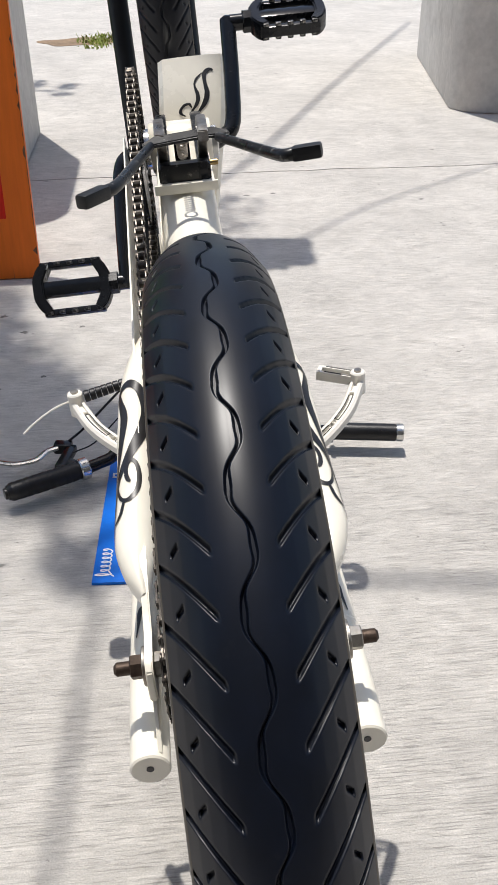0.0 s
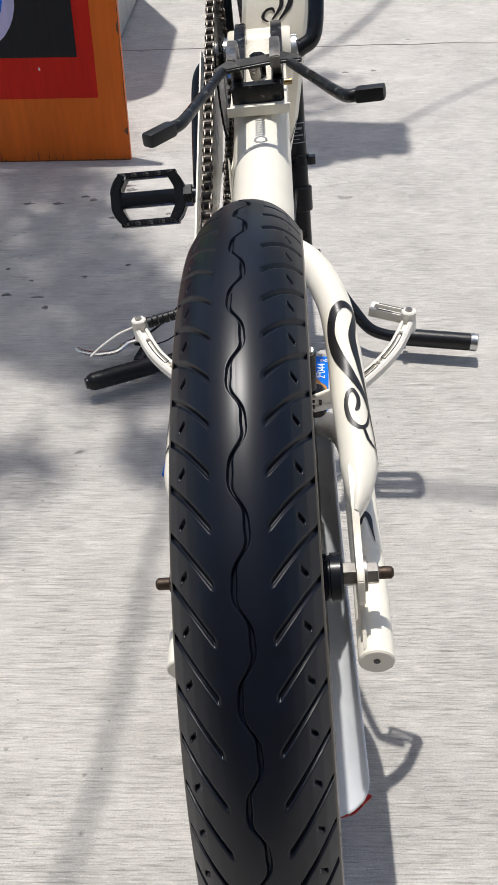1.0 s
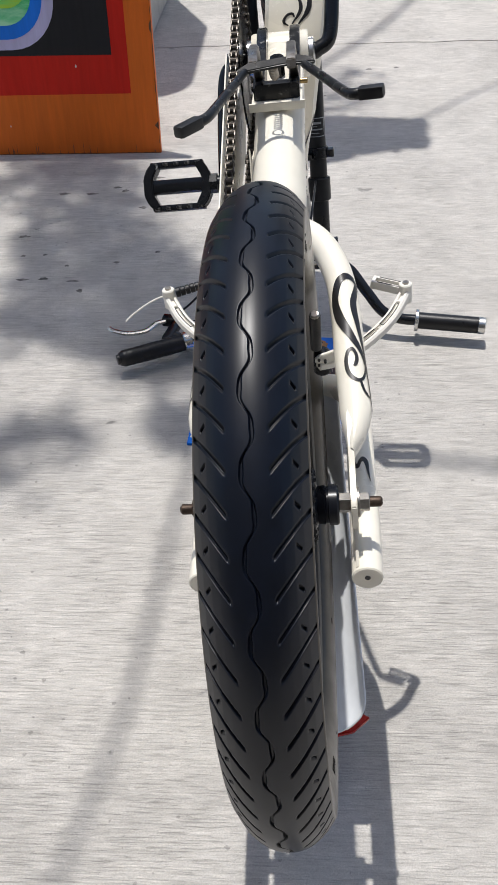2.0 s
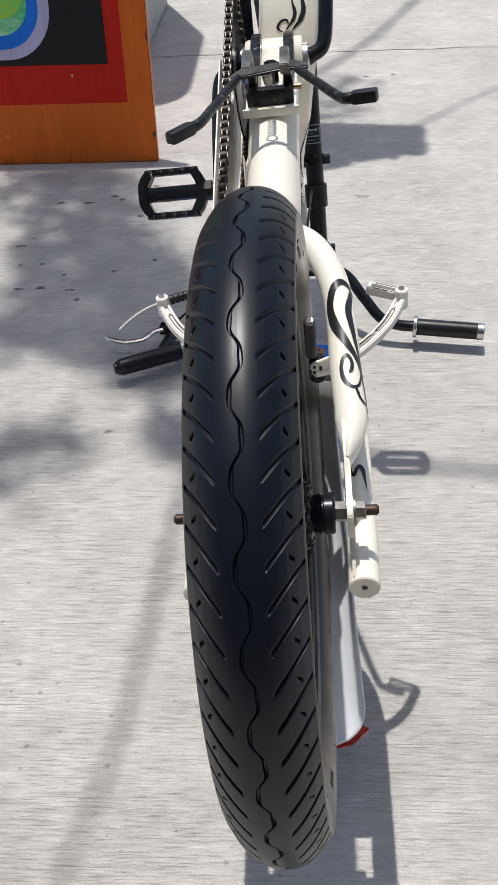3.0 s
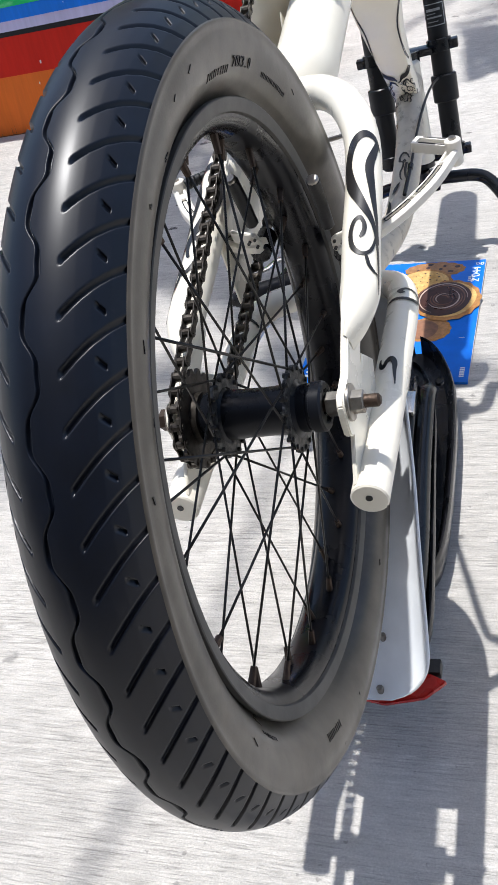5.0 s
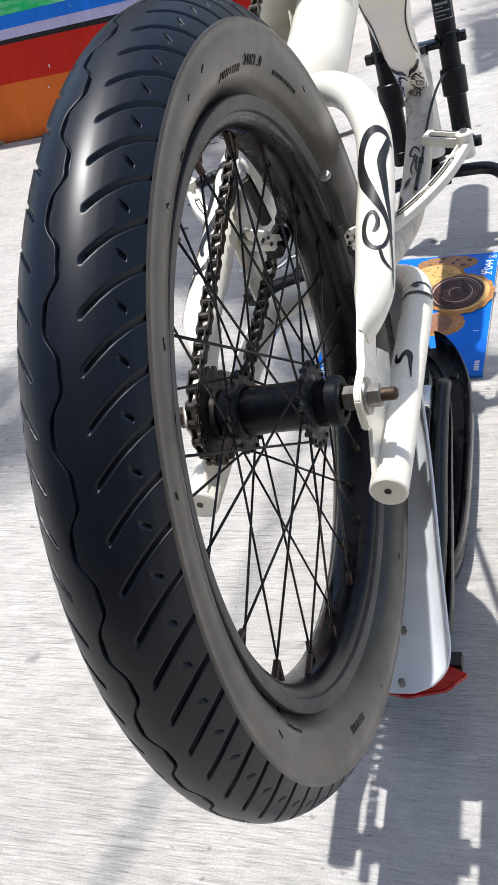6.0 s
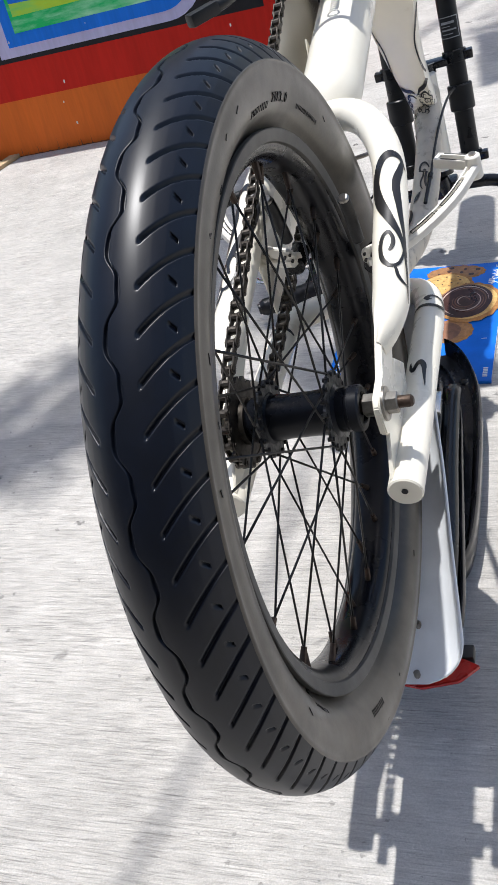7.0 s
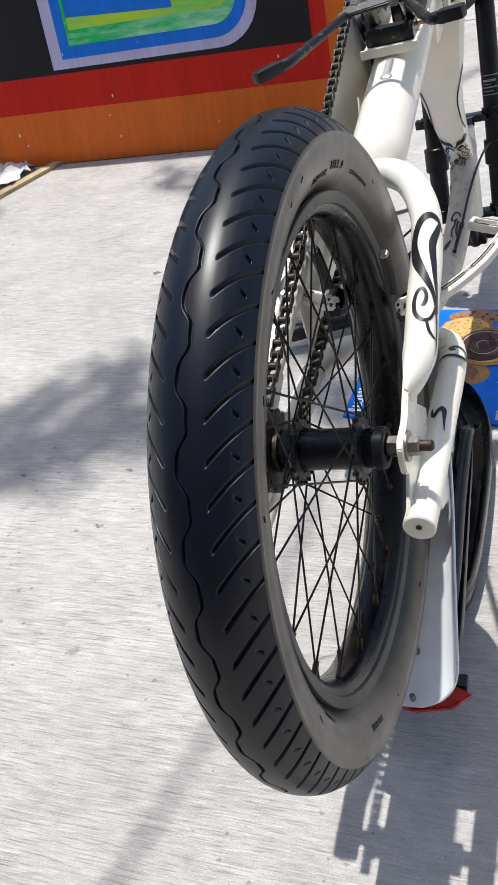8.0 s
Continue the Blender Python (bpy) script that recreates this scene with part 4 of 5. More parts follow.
# ---- painted scrolls ----
def ribbon_on(path, radius, marks, name="painted_scroll", parent=frame_part, lift=0.0005, along=0.0, round_=0.0, broad=1.0):
    """A stroke of paint laid on a tube. marks: (place 0..1 along the path, degrees round it from its top outwards, half width in metres)."""
    fr = frames_along(path)
    n = len(path)
    S = smooth_path([(a + along, b + round_, c * 1000 * broad) for a, b, c in marks], 7)
    def on(s, deg):
        f = min(max(s, 0), 1) * (n - 1)
        i = min(int(f), n - 2)
        w = f - i
        p = path[i].lerp(path[i + 1], w)
        t = (path[i + 1] - path[i]).normalized()
        up = Vector((0, 0, 1))
        up = (up - t * up.dot(t)).normalized()
        out = Vector((1 if p.x >= 0 else -1, 0, 0))
        out = (out - t * out.dot(t) - up * out.dot(up)).normalized()
        a = radians(deg)
        return p + (radius + lift) * (math.cos(a) * up + math.sin(a) * out)
    length = sum((path[i + 1] - path[i]).length for i in range(n - 1))
    def at(q):
        return on(q[0], q[1])
    bm = B()
    rows = []
    for i, q in enumerate(S):
        d = S[min(i + 1, len(S) - 1)] - S[max(i - 1, 0)]
        ds, da = d.x * length, radians(d.y) * radius
        l = math.hypot(ds, da) or 1
        hw = max(q.z / 1000, 0.0003)
        row = []
        for k in (-1, -0.5, 0, 0.5, 1):
            ns, na = -da / l * hw * k, ds / l * hw * k
            row.append(bm.verts.new(on(q.x + ns / length, q.y + math.degrees(na / radius))))
        rows.append(row)
    for a, b in zip(rows, rows[1:]):
        for k in range(4):
            bm.faces.new((a[k], a[k + 1], b[k + 1], b[k]))
    return part(name, bm, M_INK, parent, "black painted scroll")


for s in (1, -1):
    # the tall flame with an open middle, then the curl below it
    squeeze = lambda marks, by=0.72: [(0.447 + (a - 0.447) * by, b, c) for a, b, c in marks]
    ribbon_on(STAY[s], 0.0148, squeeze([(0.47, 62, 0.0006), (0.435, 40, 0.0022), (0.425, 5, 0.003), (0.45, -28, 0.0034), (0.51, -48, 0.0038), (0.57, -36, 0.0042), (0.63, 2, 0.0032), (0.685, 40, 0.0020), (0.75, 56, 0.0014), (0.85, 64, 0.0010), (0.905, 70, 0.0004)], 0.84), along=-0.020, round_=8, broad=1.05)
    ribbon_on(STAY[s], 0.0148, squeeze([(0.44, 52, 0.0008), (0.475, 40, 0.0026), (0.53, 22, 0.0034), (0.60, 34, 0.0026), (0.67, 52, 0.0016), (0.74, 62, 0.0006)], 0.84), along=-0.020, round_=8, broad=1.05)
    mid = 0.662 if s > 0 else 0.640
    ribbon_on(STAY[s], 0.0148, [(mid + a, b, c) for a, b, c in ((0.003, 8, 0.0012), (-0.003, 15, 0.0022), (-0.014, 21, 0.0024), (-0.028, 22, 0.0023), (-0.041, 15, 0.0021), (-0.046, 6, 0.0020), (-0.036, -9, 0.0022), (-0.010, -18, 0.0025), (0.020, -14, 0.0026), (0.040, 2, 0.0024), (0.046, 19, 0.0021), (0.038, 37, 0.0018), (0.018, 50, 0.0016), (-0.012, 60, 0.0010))], broad=0.72)
    ribbon_on(STAY[s], 0.0148, [(mid + a, b, c) for a, b, c in ((0.042, 24, 0.0008), (0.058, 29, 0.0014), (0.076, 36, 0.0015), (0.089, 50, 0.0014), (0.094, 66, 0.0006))])
    ribbon_on(SEAT[s], 0.0138, [(0.2272, -30, 0.0008), (0.2155, -27, 0.0014), (0.2108, -15, 0.0016), (0.2210, -5, 0.0016), (0.2256, 8, 0.0019), (0.2186, 20, 0.0022), (0.2038, 24, 0.0014), (0.1828, 32, 0.0004)])
    ribbon_on(SEAT[s], 0.0138, [(0.4046, -70, 0.0010), (0.4123, -30, 0.0018), (0.4085, 10, 0.0018), (0.4123, 50, 0.0018), (0.4279, 80, 0.0012), (0.4590, 70, 0.0014), (0.4668, 30, 0.0012), (0.4551, 0, 0.0016), (0.4396, 12, 0.0016)], broad=1.6)


def flat_scroll(pts, name="painted_scroll"):
    """A stroke on the near face of the flat beam: (0..1 down it, -1..1 across it, half width in metres)."""
    bm = B()
    S = smooth_path([(x, z, w * 1000) for x, z, w in pts], 7)
    P = smooth_path(BEAM, 6)
    n = len(P)
    L = sum((b - a).length for a, b in zip(P, P[1:]))

    def face(u, a):
        f = min(max(u, 0), 1) * (n - 1)
        i = min(int(f), n - 2)
        t = (P[i + 1] - P[i]).normalized()
        nrm = Vector((1, 0, 0)).cross(t).normalized()
        w = float(np.interp(u, [q for q, _ in BEAM_W], [q for _, q in BEAM_W])) / 2
        deep = float(np.interp(abs(a), [0, 0.4, 0.86, 1.0], [1.12, 1.12, 1.0, 0.5])) * 0.015 + 0.0009
        return P[i].lerp(P[i + 1], f - i) + Vector((a * w, 0, 0)) - nrm * deep
    rows = []
    for i, q in enumerate(S):
        d = S[min(i + 1, len(S) - 1)] - S[max(i - 1, 0)]
        du, da = d.x * L, d.y * 0.04
        l = math.hypot(du, da) or 1
        w = q.z / 1000
        rows.append([bm.verts.new(face(q.x - da / l * w * k / L, q.y + du / l * w * k / 0.04)) for k in (-1, 1)])
    for a, b in zip(rows, rows[1:]):
        bm.faces.new((a[0], a[1], b[1], b[0]))
    part(name, bm, M_INK, frame_part, "black painted scroll")


flat_scroll([(0.072, 0.62, 0.0012), (0.066, 0.50, 0.0030), (0.083, 0.37, 0.0027), (0.12, 0.38, 0.0021), (0.16, 0.44, 0.0030), (0.20, 0.36, 0.0030), (0.245, 0.12, 0.0010)])
flat_scroll([(0.078, 0.30, 0.0008), (0.10, 0.13, 0.0014), (0.125, 0.07, 0.0011), (0.165, 0.16, 0.0023), (0.195, 0.14, 0.0023), (0.24, -0.08, 0.0010)])
flat_scroll([(0.213, -0.02, 0.0008), (0.197, -0.10, 0.0016), (0.203, -0.28, 0.0018), (0.228, -0.36, 0.0018), (0.247, -0.20, 0.0010)])
for sd in (-1, 1):
    flat_scroll([(0.62, 0.99 * sd, 0.0008), (0.68, 0.90 * sd, 0.0016), (0.76, 0.76 * sd, 0.0013), (0.84, 0.86 * sd, 0.0016), (0.88, 0.98 * sd, 0.0008)])
    flat_scroll([(0.928, 0.10 * sd, 0.0012), (0.917, 0.30 * sd, 0.0028), (0.912, 0.62 * sd, 0.0030), (0.895, 0.92 * sd, 0.0034)])
    flat_scroll([(0.945, 0.14 * sd, 0.0010), (0.932, 0.34 * sd, 0.0014), (0.930, 0.58 * sd, 0.0014), (0.945, 0.74 * sd, 0.0012)])
pen = random.Random(11)
for k in range(24):
    u, a = pen.uniform(0.935, 0.995), pen.choice((pen.uniform(0.05, 0.95), pen.uniform(0.05, 0.95), pen.uniform(-0.95, -0.55)))
    ru, ra, t0 = pen.uniform(0.008, 0.018), pen.uniform(0.08, 0.17), pen.uniform(0, 6.3)
    flat_scroll([(min(0.999, u + ru * (1 - q / 9) * math.sin(t0 + q * 0.95)), max(-0.98, min(0.98, a + ra * (1 - q / 9) * math.cos(t0 + q * 0.95))), 0.0007 + 0.0003 * math.sin(q)) for q in range(7)])
for k in range(34):
    sg, a0 = (pen.uniform(0.17, 0.235), pen.uniform(-78, 25)) if k < 22 else (pen.uniform(0.255, 0.375), pen.uniform(-92, -62))
    rs, ra, t0 = pen.uniform(0.006, 0.013), pen.uniform(8, 16), pen.uniform(0, 6.3)
    ribbon_on(TOP, 0.0207, [(sg + rs * (1 - q / 9) * math.sin(t0 + q * 0.95), a0 + ra * (1 - q / 9) * math.cos(t0 + q * 0.95), 0.0006 + 0.0003 * math.sin(q)) for q in range(7 if k < 22 else 4)])
ribbon_on(TOP, 0.0207, [(0.2130, -72, 0.0008), (0.2232, -74, 0.0026), (0.2369, -72, 0.0024), (0.2539, -76, 0.0006)])
ribbon_on(TOP, 0.0207, [(0.3851, 22, 0.0008), (0.3766, 10, 0.0014), (0.3749, -6, 0.0016), (0.3851, -17, 0.0018), (0.4021, -12, 0.0018), (0.4192, -14, 0.0018), (0.4286, -24, 0.0014), (0.4234, -32, 0.0010), (0.4132, -28, 0.0006)])
ribbon_on(TOP, 0.0207, [(0.3936, 12, 0.0008), (0.3902, 3, 0.0012), (0.4021, -2, 0.0014), (0.4158, 6, 0.0014), (0.4277, 2, 0.0010), (0.4328, -6, 0.0006)])
ribbon_on(TOP, 0.0207, [(0.4643, 24, 0.0006), (0.4516, 14, 0.0030), (0.4388, 2, 0.0006)])
ribbon_on(TOP, 0.0207, [(0.4771, 34, 0.0006), (0.4984, 22, 0.0030), (0.5282, 20, 0.0026), (0.5623, 30, 0.0006)])


# ---- kick stand ----
def kickstand():
    k = new("kickstand")
    k.parent = bike
    tagged(k, "black two-legged kickstand folded up")
    bm = B()
    box(bm, (0, 0.490, 0.165), (0.066, 0.004, 0.010), bevel=0.001)
    box(bm, (0, 0.552, 0.1665), (0.060, 0.124, 0.0035), bevel=0.001)
    part("base_plate", bm, M_IVORY, k, "ivory base plate")
    for x in (-0.021, 0.021):
        bm = B()
        prof = [(0.502, 0.168), (0.502, 0.184), (0.60, 0.187), (0.655, 0.200), (0.680, 0.199), (0.695, 0.192), (0.694, 0.186), (0.66, 0.182), (0.60, 0.170)]
        slab(bm, [(x - 0.0062, y, z) for y, z in prof], (0.0124, 0, 0), 0.001)
        part("bracket_rail", bm, M_KICK, k)
        bm = B()
        slab(bm, [(x - 0.0045, y, z) for y, z in ((0.448, 0.219), (0.452, 0.229), (0.490, 0.236), (0.502, 0.230), (0.542, 0.188), (0.528, 0.184), (0.488, 0.222))], (0.010, 0, 0), 0.0010)
        part("bracket_ear", bm, M_STEEL, k, "worn grey steel ear")
    bm = B()
    box(bm, (0, 0.508, 0.177), (0.050, 0.014, 0.020), bevel=0.002)
    part("bracket_block", bm, M_KICK, k)
    bm = B()
    rod(bm, (0, 0.575, 0.168), (0, 0.575, 0.194), 0.0085, 6, bevel=0.001)
    part("bolt", bm, M_BLACK, k)
    bm = B()
    rod(bm, (0.028, 0.535, 0.176), (0.036, 0.535, 0.176), 0.0032, 10, bevel=0.0006)
    part("pin", bm, M_BRASS, k, "brass-coloured pivot pin")
    bm = B()
    coil = [Vector((0.0045 * math.cos(a), 0.498 - 0.030 * a / (2 * math.pi * 8), 0.196 + 0.020 * a / (2 * math.pi * 8) + 0.0045 * math.sin(a))) for a in (2 * math.pi * q / 12 for q in range(12 * 8))]
    tube(bm, coil, 0.0011, 6)
    part("return_spring", bm, M_STEEL, k, "coiled steel return spring")
    bm = B()
    tube(bm, [Vector((0.006 * math.cos(a), 0.462 + 0.005 * math.sin(a), 0.2175)) for a in (2 * math.pi * q / 16 for q in range(17))], 0.0011, 6)
    part("spring_hook", bm, M_STEEL, k)
    bm = B()
    slab(bm, [(-0.038, 0.444, 0.221), (-0.026, 0.452, 0.225), (0.030, 0.463, 0.226), (0.046, 0.461, 0.222), (0.048, 0.456, 0.219), (0.020, 0.454, 0.220), (-0.026, 0.444, 0.219), (-0.034, 0.439, 0.218)], (0, 0, 0.004), 0.0010)
    part("cross_bar", bm, M_KICK, k)
    for s, a, knee, tip in ((1, (0.036, 0.454, 0.221), (0.079, 0.312, 0.235), (0.112, 0.303, 0.239)), (-1, (-0.030, 0.446, 0.221), (-0.059, 0.322, 0.222), (-0.086, 0.286, 0.223))):
        a, knee, tip = Vector(a), Vector(knee), Vector(tip)
        bm = B()
        tube(bm, smooth_path([a, a.lerp(knee, 0.5), a.lerp(knee, 0.88), knee.lerp(tip, 0.08), knee.lerp(tip, 0.35)], 6), lambda u: 0.0044 + 0.0012 * u, 16)
        part("leg", bm, M_KICK, k)
        bm = B()
        d = (tip - knee).normalized()
        side = d.cross(Vector((0, 0, 1))).normalized()
        m = Matrix((d, side, side.cross(d))).transposed()
        box(bm, knee.lerp(tip, 0.64), ((tip - knee).length * 0.72, 0.0120, 0.0118), m, bevel=0.0028)
        part("foot", bm, M_PLASTIC, k, "black rubber foot")


kickstand()


# ---- crank, chain ring, pedals, chain ----
BBC = Vector((0, 0.69, 0.158))
CHAIN_X = -0.0492
PEDAL = {-1: Vector((0, 0.598, 0.028)), 1: Vector((0, 0.771, 0.278))}


def pedal(parent, s, at, tilt):
    p = new("pedal")
    p.parent = parent
    p.matrix_basis = Matrix.Translation(at) @ Matrix.Rotation(tilt, 4, "X")
    tagged(p, "black platform pedal")
    L, W, H = 0.086, 0.066, 0.027
    bm = B()
    for y in (-1, 1):
        box(bm, (0, y * (W / 2 - 0.0041), 0), (L - 0.012, 0.0082, 0.0135), bevel=0.0018)
    box(bm, (0, 0, 0), (L - 0.012, 0.0190, 0.0175), bevel=0.0045)
    part("body", bm, M_BLACK, p)
    bm = B()
    box(bm, (0, 0, 0), (0.0072, 0.0048, 0.0075), bevel=0.0012)
    tooth = part("tooth", bm, M_TOOTH, p, "worn tooth with its glints put in as pale patches")
    tooth.matrix_basis = Matrix.Translation((-0.030, W / 2 - 0.0036, 0.0066))
    for x, y, z in itertools.product((-0.030, -0.015, 0.0, 0.015, 0.030), (W / 2 - 0.0036, -W / 2 + 0.0036), (0.0066, -0.0066)):
        if (x, y, z) != (-0.030, W / 2 - 0.0036, 0.0066):
            shared("tooth", tooth.data, p, Matrix.Translation((x, y, z)))
    for e in (-1, 1):
        bm = B()
        prof = [(e * (L / 2 - 0.010), -W / 2 + 0.001), (e * (L / 2 - 0.002), -W / 2 + 0.008), (e * (L / 2 + 0.004), -0.012), (e * (L / 2 + 0.004), 0.012), (e * (L / 2 - 0.002), W / 2 - 0.008), (e * (L / 2 - 0.010), W / 2 - 0.001),
                (e * (L / 2 - 0.018), W / 2 - 0.006), (e * (L / 2 - 0.009), 0.010), (e * (L / 2 - 0.009), -0.010), (e * (L / 2 - 0.018), -W / 2 + 0.006)]
        slab(bm, [(x, y, -0.0115) for x, y in prof], (0, 0, 0.023), 0.0018)
        part("end_plate", bm, M_BLACK, p)
    bm = B()
    rod(bm, (-s * (L / 2 + 0.003), 0, 0), (-s * (L / 2 + 0.028), 0, 0), 0.0098, 14, bevel=0.001)
    rod(bm, (-s * (L / 2 + 0.002), 0, 0), (-s * (L / 2 + 0.012), 0, 0), 0.0135, 8, bevel=0.001)
    part("spindle", bm, M_BLACK, p)
    bm = B()
    rod(bm, (-0.030, W / 2 - 0.006, 0.0075), (-0.030, W / 2 - 0.006, 0.0098), 0.0042, 12)
    part("reflector_stud", bm, M_REFLECT, p)


def crank():
    c = new("crank")
    c.parent = bike
    tagged(c, "black one-piece crank")
    for s in (-1, 1):
        p = PEDAL[s]
        d = (p - BBC)
        d.x = 0
        bm = B()
        x0 = 0.060 if s < 0 else 0.050
        P = smooth_path([BBC + Vector((0, 0, 0)), BBC + Vector((s * x0 * 0.75, 0, 0)), BBC + Vector((s * x0, 0, 0)) + d * 0.03, BBC + Vector((s * (x0 + 0.016), 0, 0)) + d * 0.13, BBC + Vector((s * (x0 + 0.022), 0, 0)) + d * 0.5, BBC + Vector((s * (x0 + 0.026), 0, 0)) + d * 1.03], 8)
        tube(bm, P, 0.0098, 18, bevel=0.003)
        part("crank_arm", bm, M_BLACK, c)
        pedal(c, s, Vector((s * (x0 + 0.026 + (0.066 if s < 0 else 0.074)), p.y, p.z)), radians(56 if s < 0 else 20))
    bm = B()
    lathe(bm, [(0.038, 0.010), (0.038, 0.021), (0.044, 0.021), (0.046, 0.017), (0.046, 0.010)], 24, BBC)
    part("bearing_cup", bm, M_CHROME, c)
    bm = B()
    lathe(bm, [(-0.038, 0.010), (-0.038, 0.024), (-0.044, 0.024), (-0.046, 0.017), (-0.046, 0.010)], 24, BBC)
    part("bearing_cup", bm, M_CHROME, c)
    bm = B()
    n = 44
    outer = [(CHAIN_X - 0.0012, BBC.y + r * math.cos(a), BBC.z + r * math.sin(a)) for a, r in ((2 * math.pi * k / (n * 4), (0.0925, 0.0925, 0.0885, 0.0885)[k % 4]) for k in range(n * 4))]
    slab(bm, outer, (0.0025, 0, 0))
    part("chain_ring", bm, M_BLACK, c, "black steel chain ring")


crank()


def chain():
    c = new("chain")
    c.parent = bike
    tagged(c, "oily bicycle chain")
    r0, r1 = 0.0345, 0.0905
    D = Vector((BBC.y, BBC.z))
    L = D.length
    ang = math.atan2(D.y, D.x)
    off = math.asin((r1 - r0) / L)
    pts = []
    a_top = ang + math.pi / 2 + off
    a_bot = ang - math.pi / 2 - off
    P = lambda c_, r, a: Vector((CHAIN_X, c_[0] + r * math.cos(a), c_[1] + r * math.sin(a)))
    # top run, ring, lower run, sprocket
    seq = [P((0, 0), r0, a_top)]
    seq += [P(D, r1, a_top - (a_top - a_bot) * k / 60) for k in range(61)]
    span = 2 * math.pi - (a_top - a_bot)
    seq += [P((0, 0), r0, a_bot - span * k / 40) for k in range(41)]
    cum = [0]
    for a, b in zip(seq, seq[1:]):
        cum.append(cum[-1] + (b - a).length)
    total = cum[-1]
    n = round(total / 0.0127 / 2) * 2
    def at(s):
        s %= total
        i = max(j for j in range(len(cum) - 1) if cum[j] <= s)
        return seq[i].lerp(seq[i + 1], (s - cum[i]) / max(cum[i + 1] - cum[i], 1e-9))
    def link(outer):
        bm = B()
        x = 0.0043 if outer else 0.0029
        for s in (-1, 1):
            prof = []
            for k in range(9):
                a = math.pi / 2 + math.pi * k / 8
                prof.append((-0.00635 + 0.0040 * math.cos(a), 0.0040 * math.sin(a)))
            prof += [(0, -0.0027)]
            for k in range(9):
                a = -math.pi / 2 + math.pi * k / 8
                prof.append((0.00635 + 0.0040 * math.cos(a), 0.0040 * math.sin(a)))
            prof += [(0, 0.0027)]
            slab(bm, [(s * x - 0.0005, y, z) for y, z in prof], (0.001, 0, 0))
        if outer:
            for y in (-0.00635, 0.00635):
                rod(bm, (-0.0055, y, 0), (0.0055, y, 0), 0.0018, 8)
        else:
            for y in (-0.00635, 0.00635):
                rod(bm, (-0.0027, y, 0), (0.0027, y, 0), 0.0036, 10)
        me = bpy.data.meshes.new("chain_link")
        bm.to_mesh(me)
        bm.free()
        me.materials.append(M_CHAIN)
        return me
    kinds = [link(True), link(False)]
    for k in range(n):
        a, b = at(total * k / n), at(total * (k + 1) / n)
        d = b - a
        shared("chain_link", kinds[k % 2], c, Matrix.Translation((a + b) / 2) @ Matrix.Rotation(math.atan2(d.z, d.y), 4, "X"))


chain()


def chain_guard():
    g = new("chain_guard")
    g.parent = bike
    tagged(g, "ivory sheet chain guard")
    bm = B()
    out = [(0.175, 0.072), (0.30, 0.110), (0.50, 0.171), (0.590, 0.198), (0.603, 0.194), (0.622, 0.160), (0.645, 0.130), (0.674, 0.112), (0.700, 0.118), (0.735, 0.195), (0.755, 0.188), (0.765, 0.06), (0.68, 0.03), (0.5, 0.025), (0.175, -0.02)]
    slab(bm, [(-0.0635, y, z) for y, z in out], (0.0016, 0, 0))
    part("outer_plate", bm, M_IVORY, g)
    bm = B()
    inn = [(0.30, 0.06), (0.42, 0.09), (0.445, 0.135), (0.46, 0.115), (0.52, 0.105), (0.64, 0.115), (0.715, 0.175), (0.73, 0.06), (0.5, 0.02), (0.3, 0.0)]
    slab(bm, [(-0.0345, y, z) for y, z in inn], (0.0014, 0, 0))
    part("inner_plate", bm, M_IVORY, g)


chain_guard()


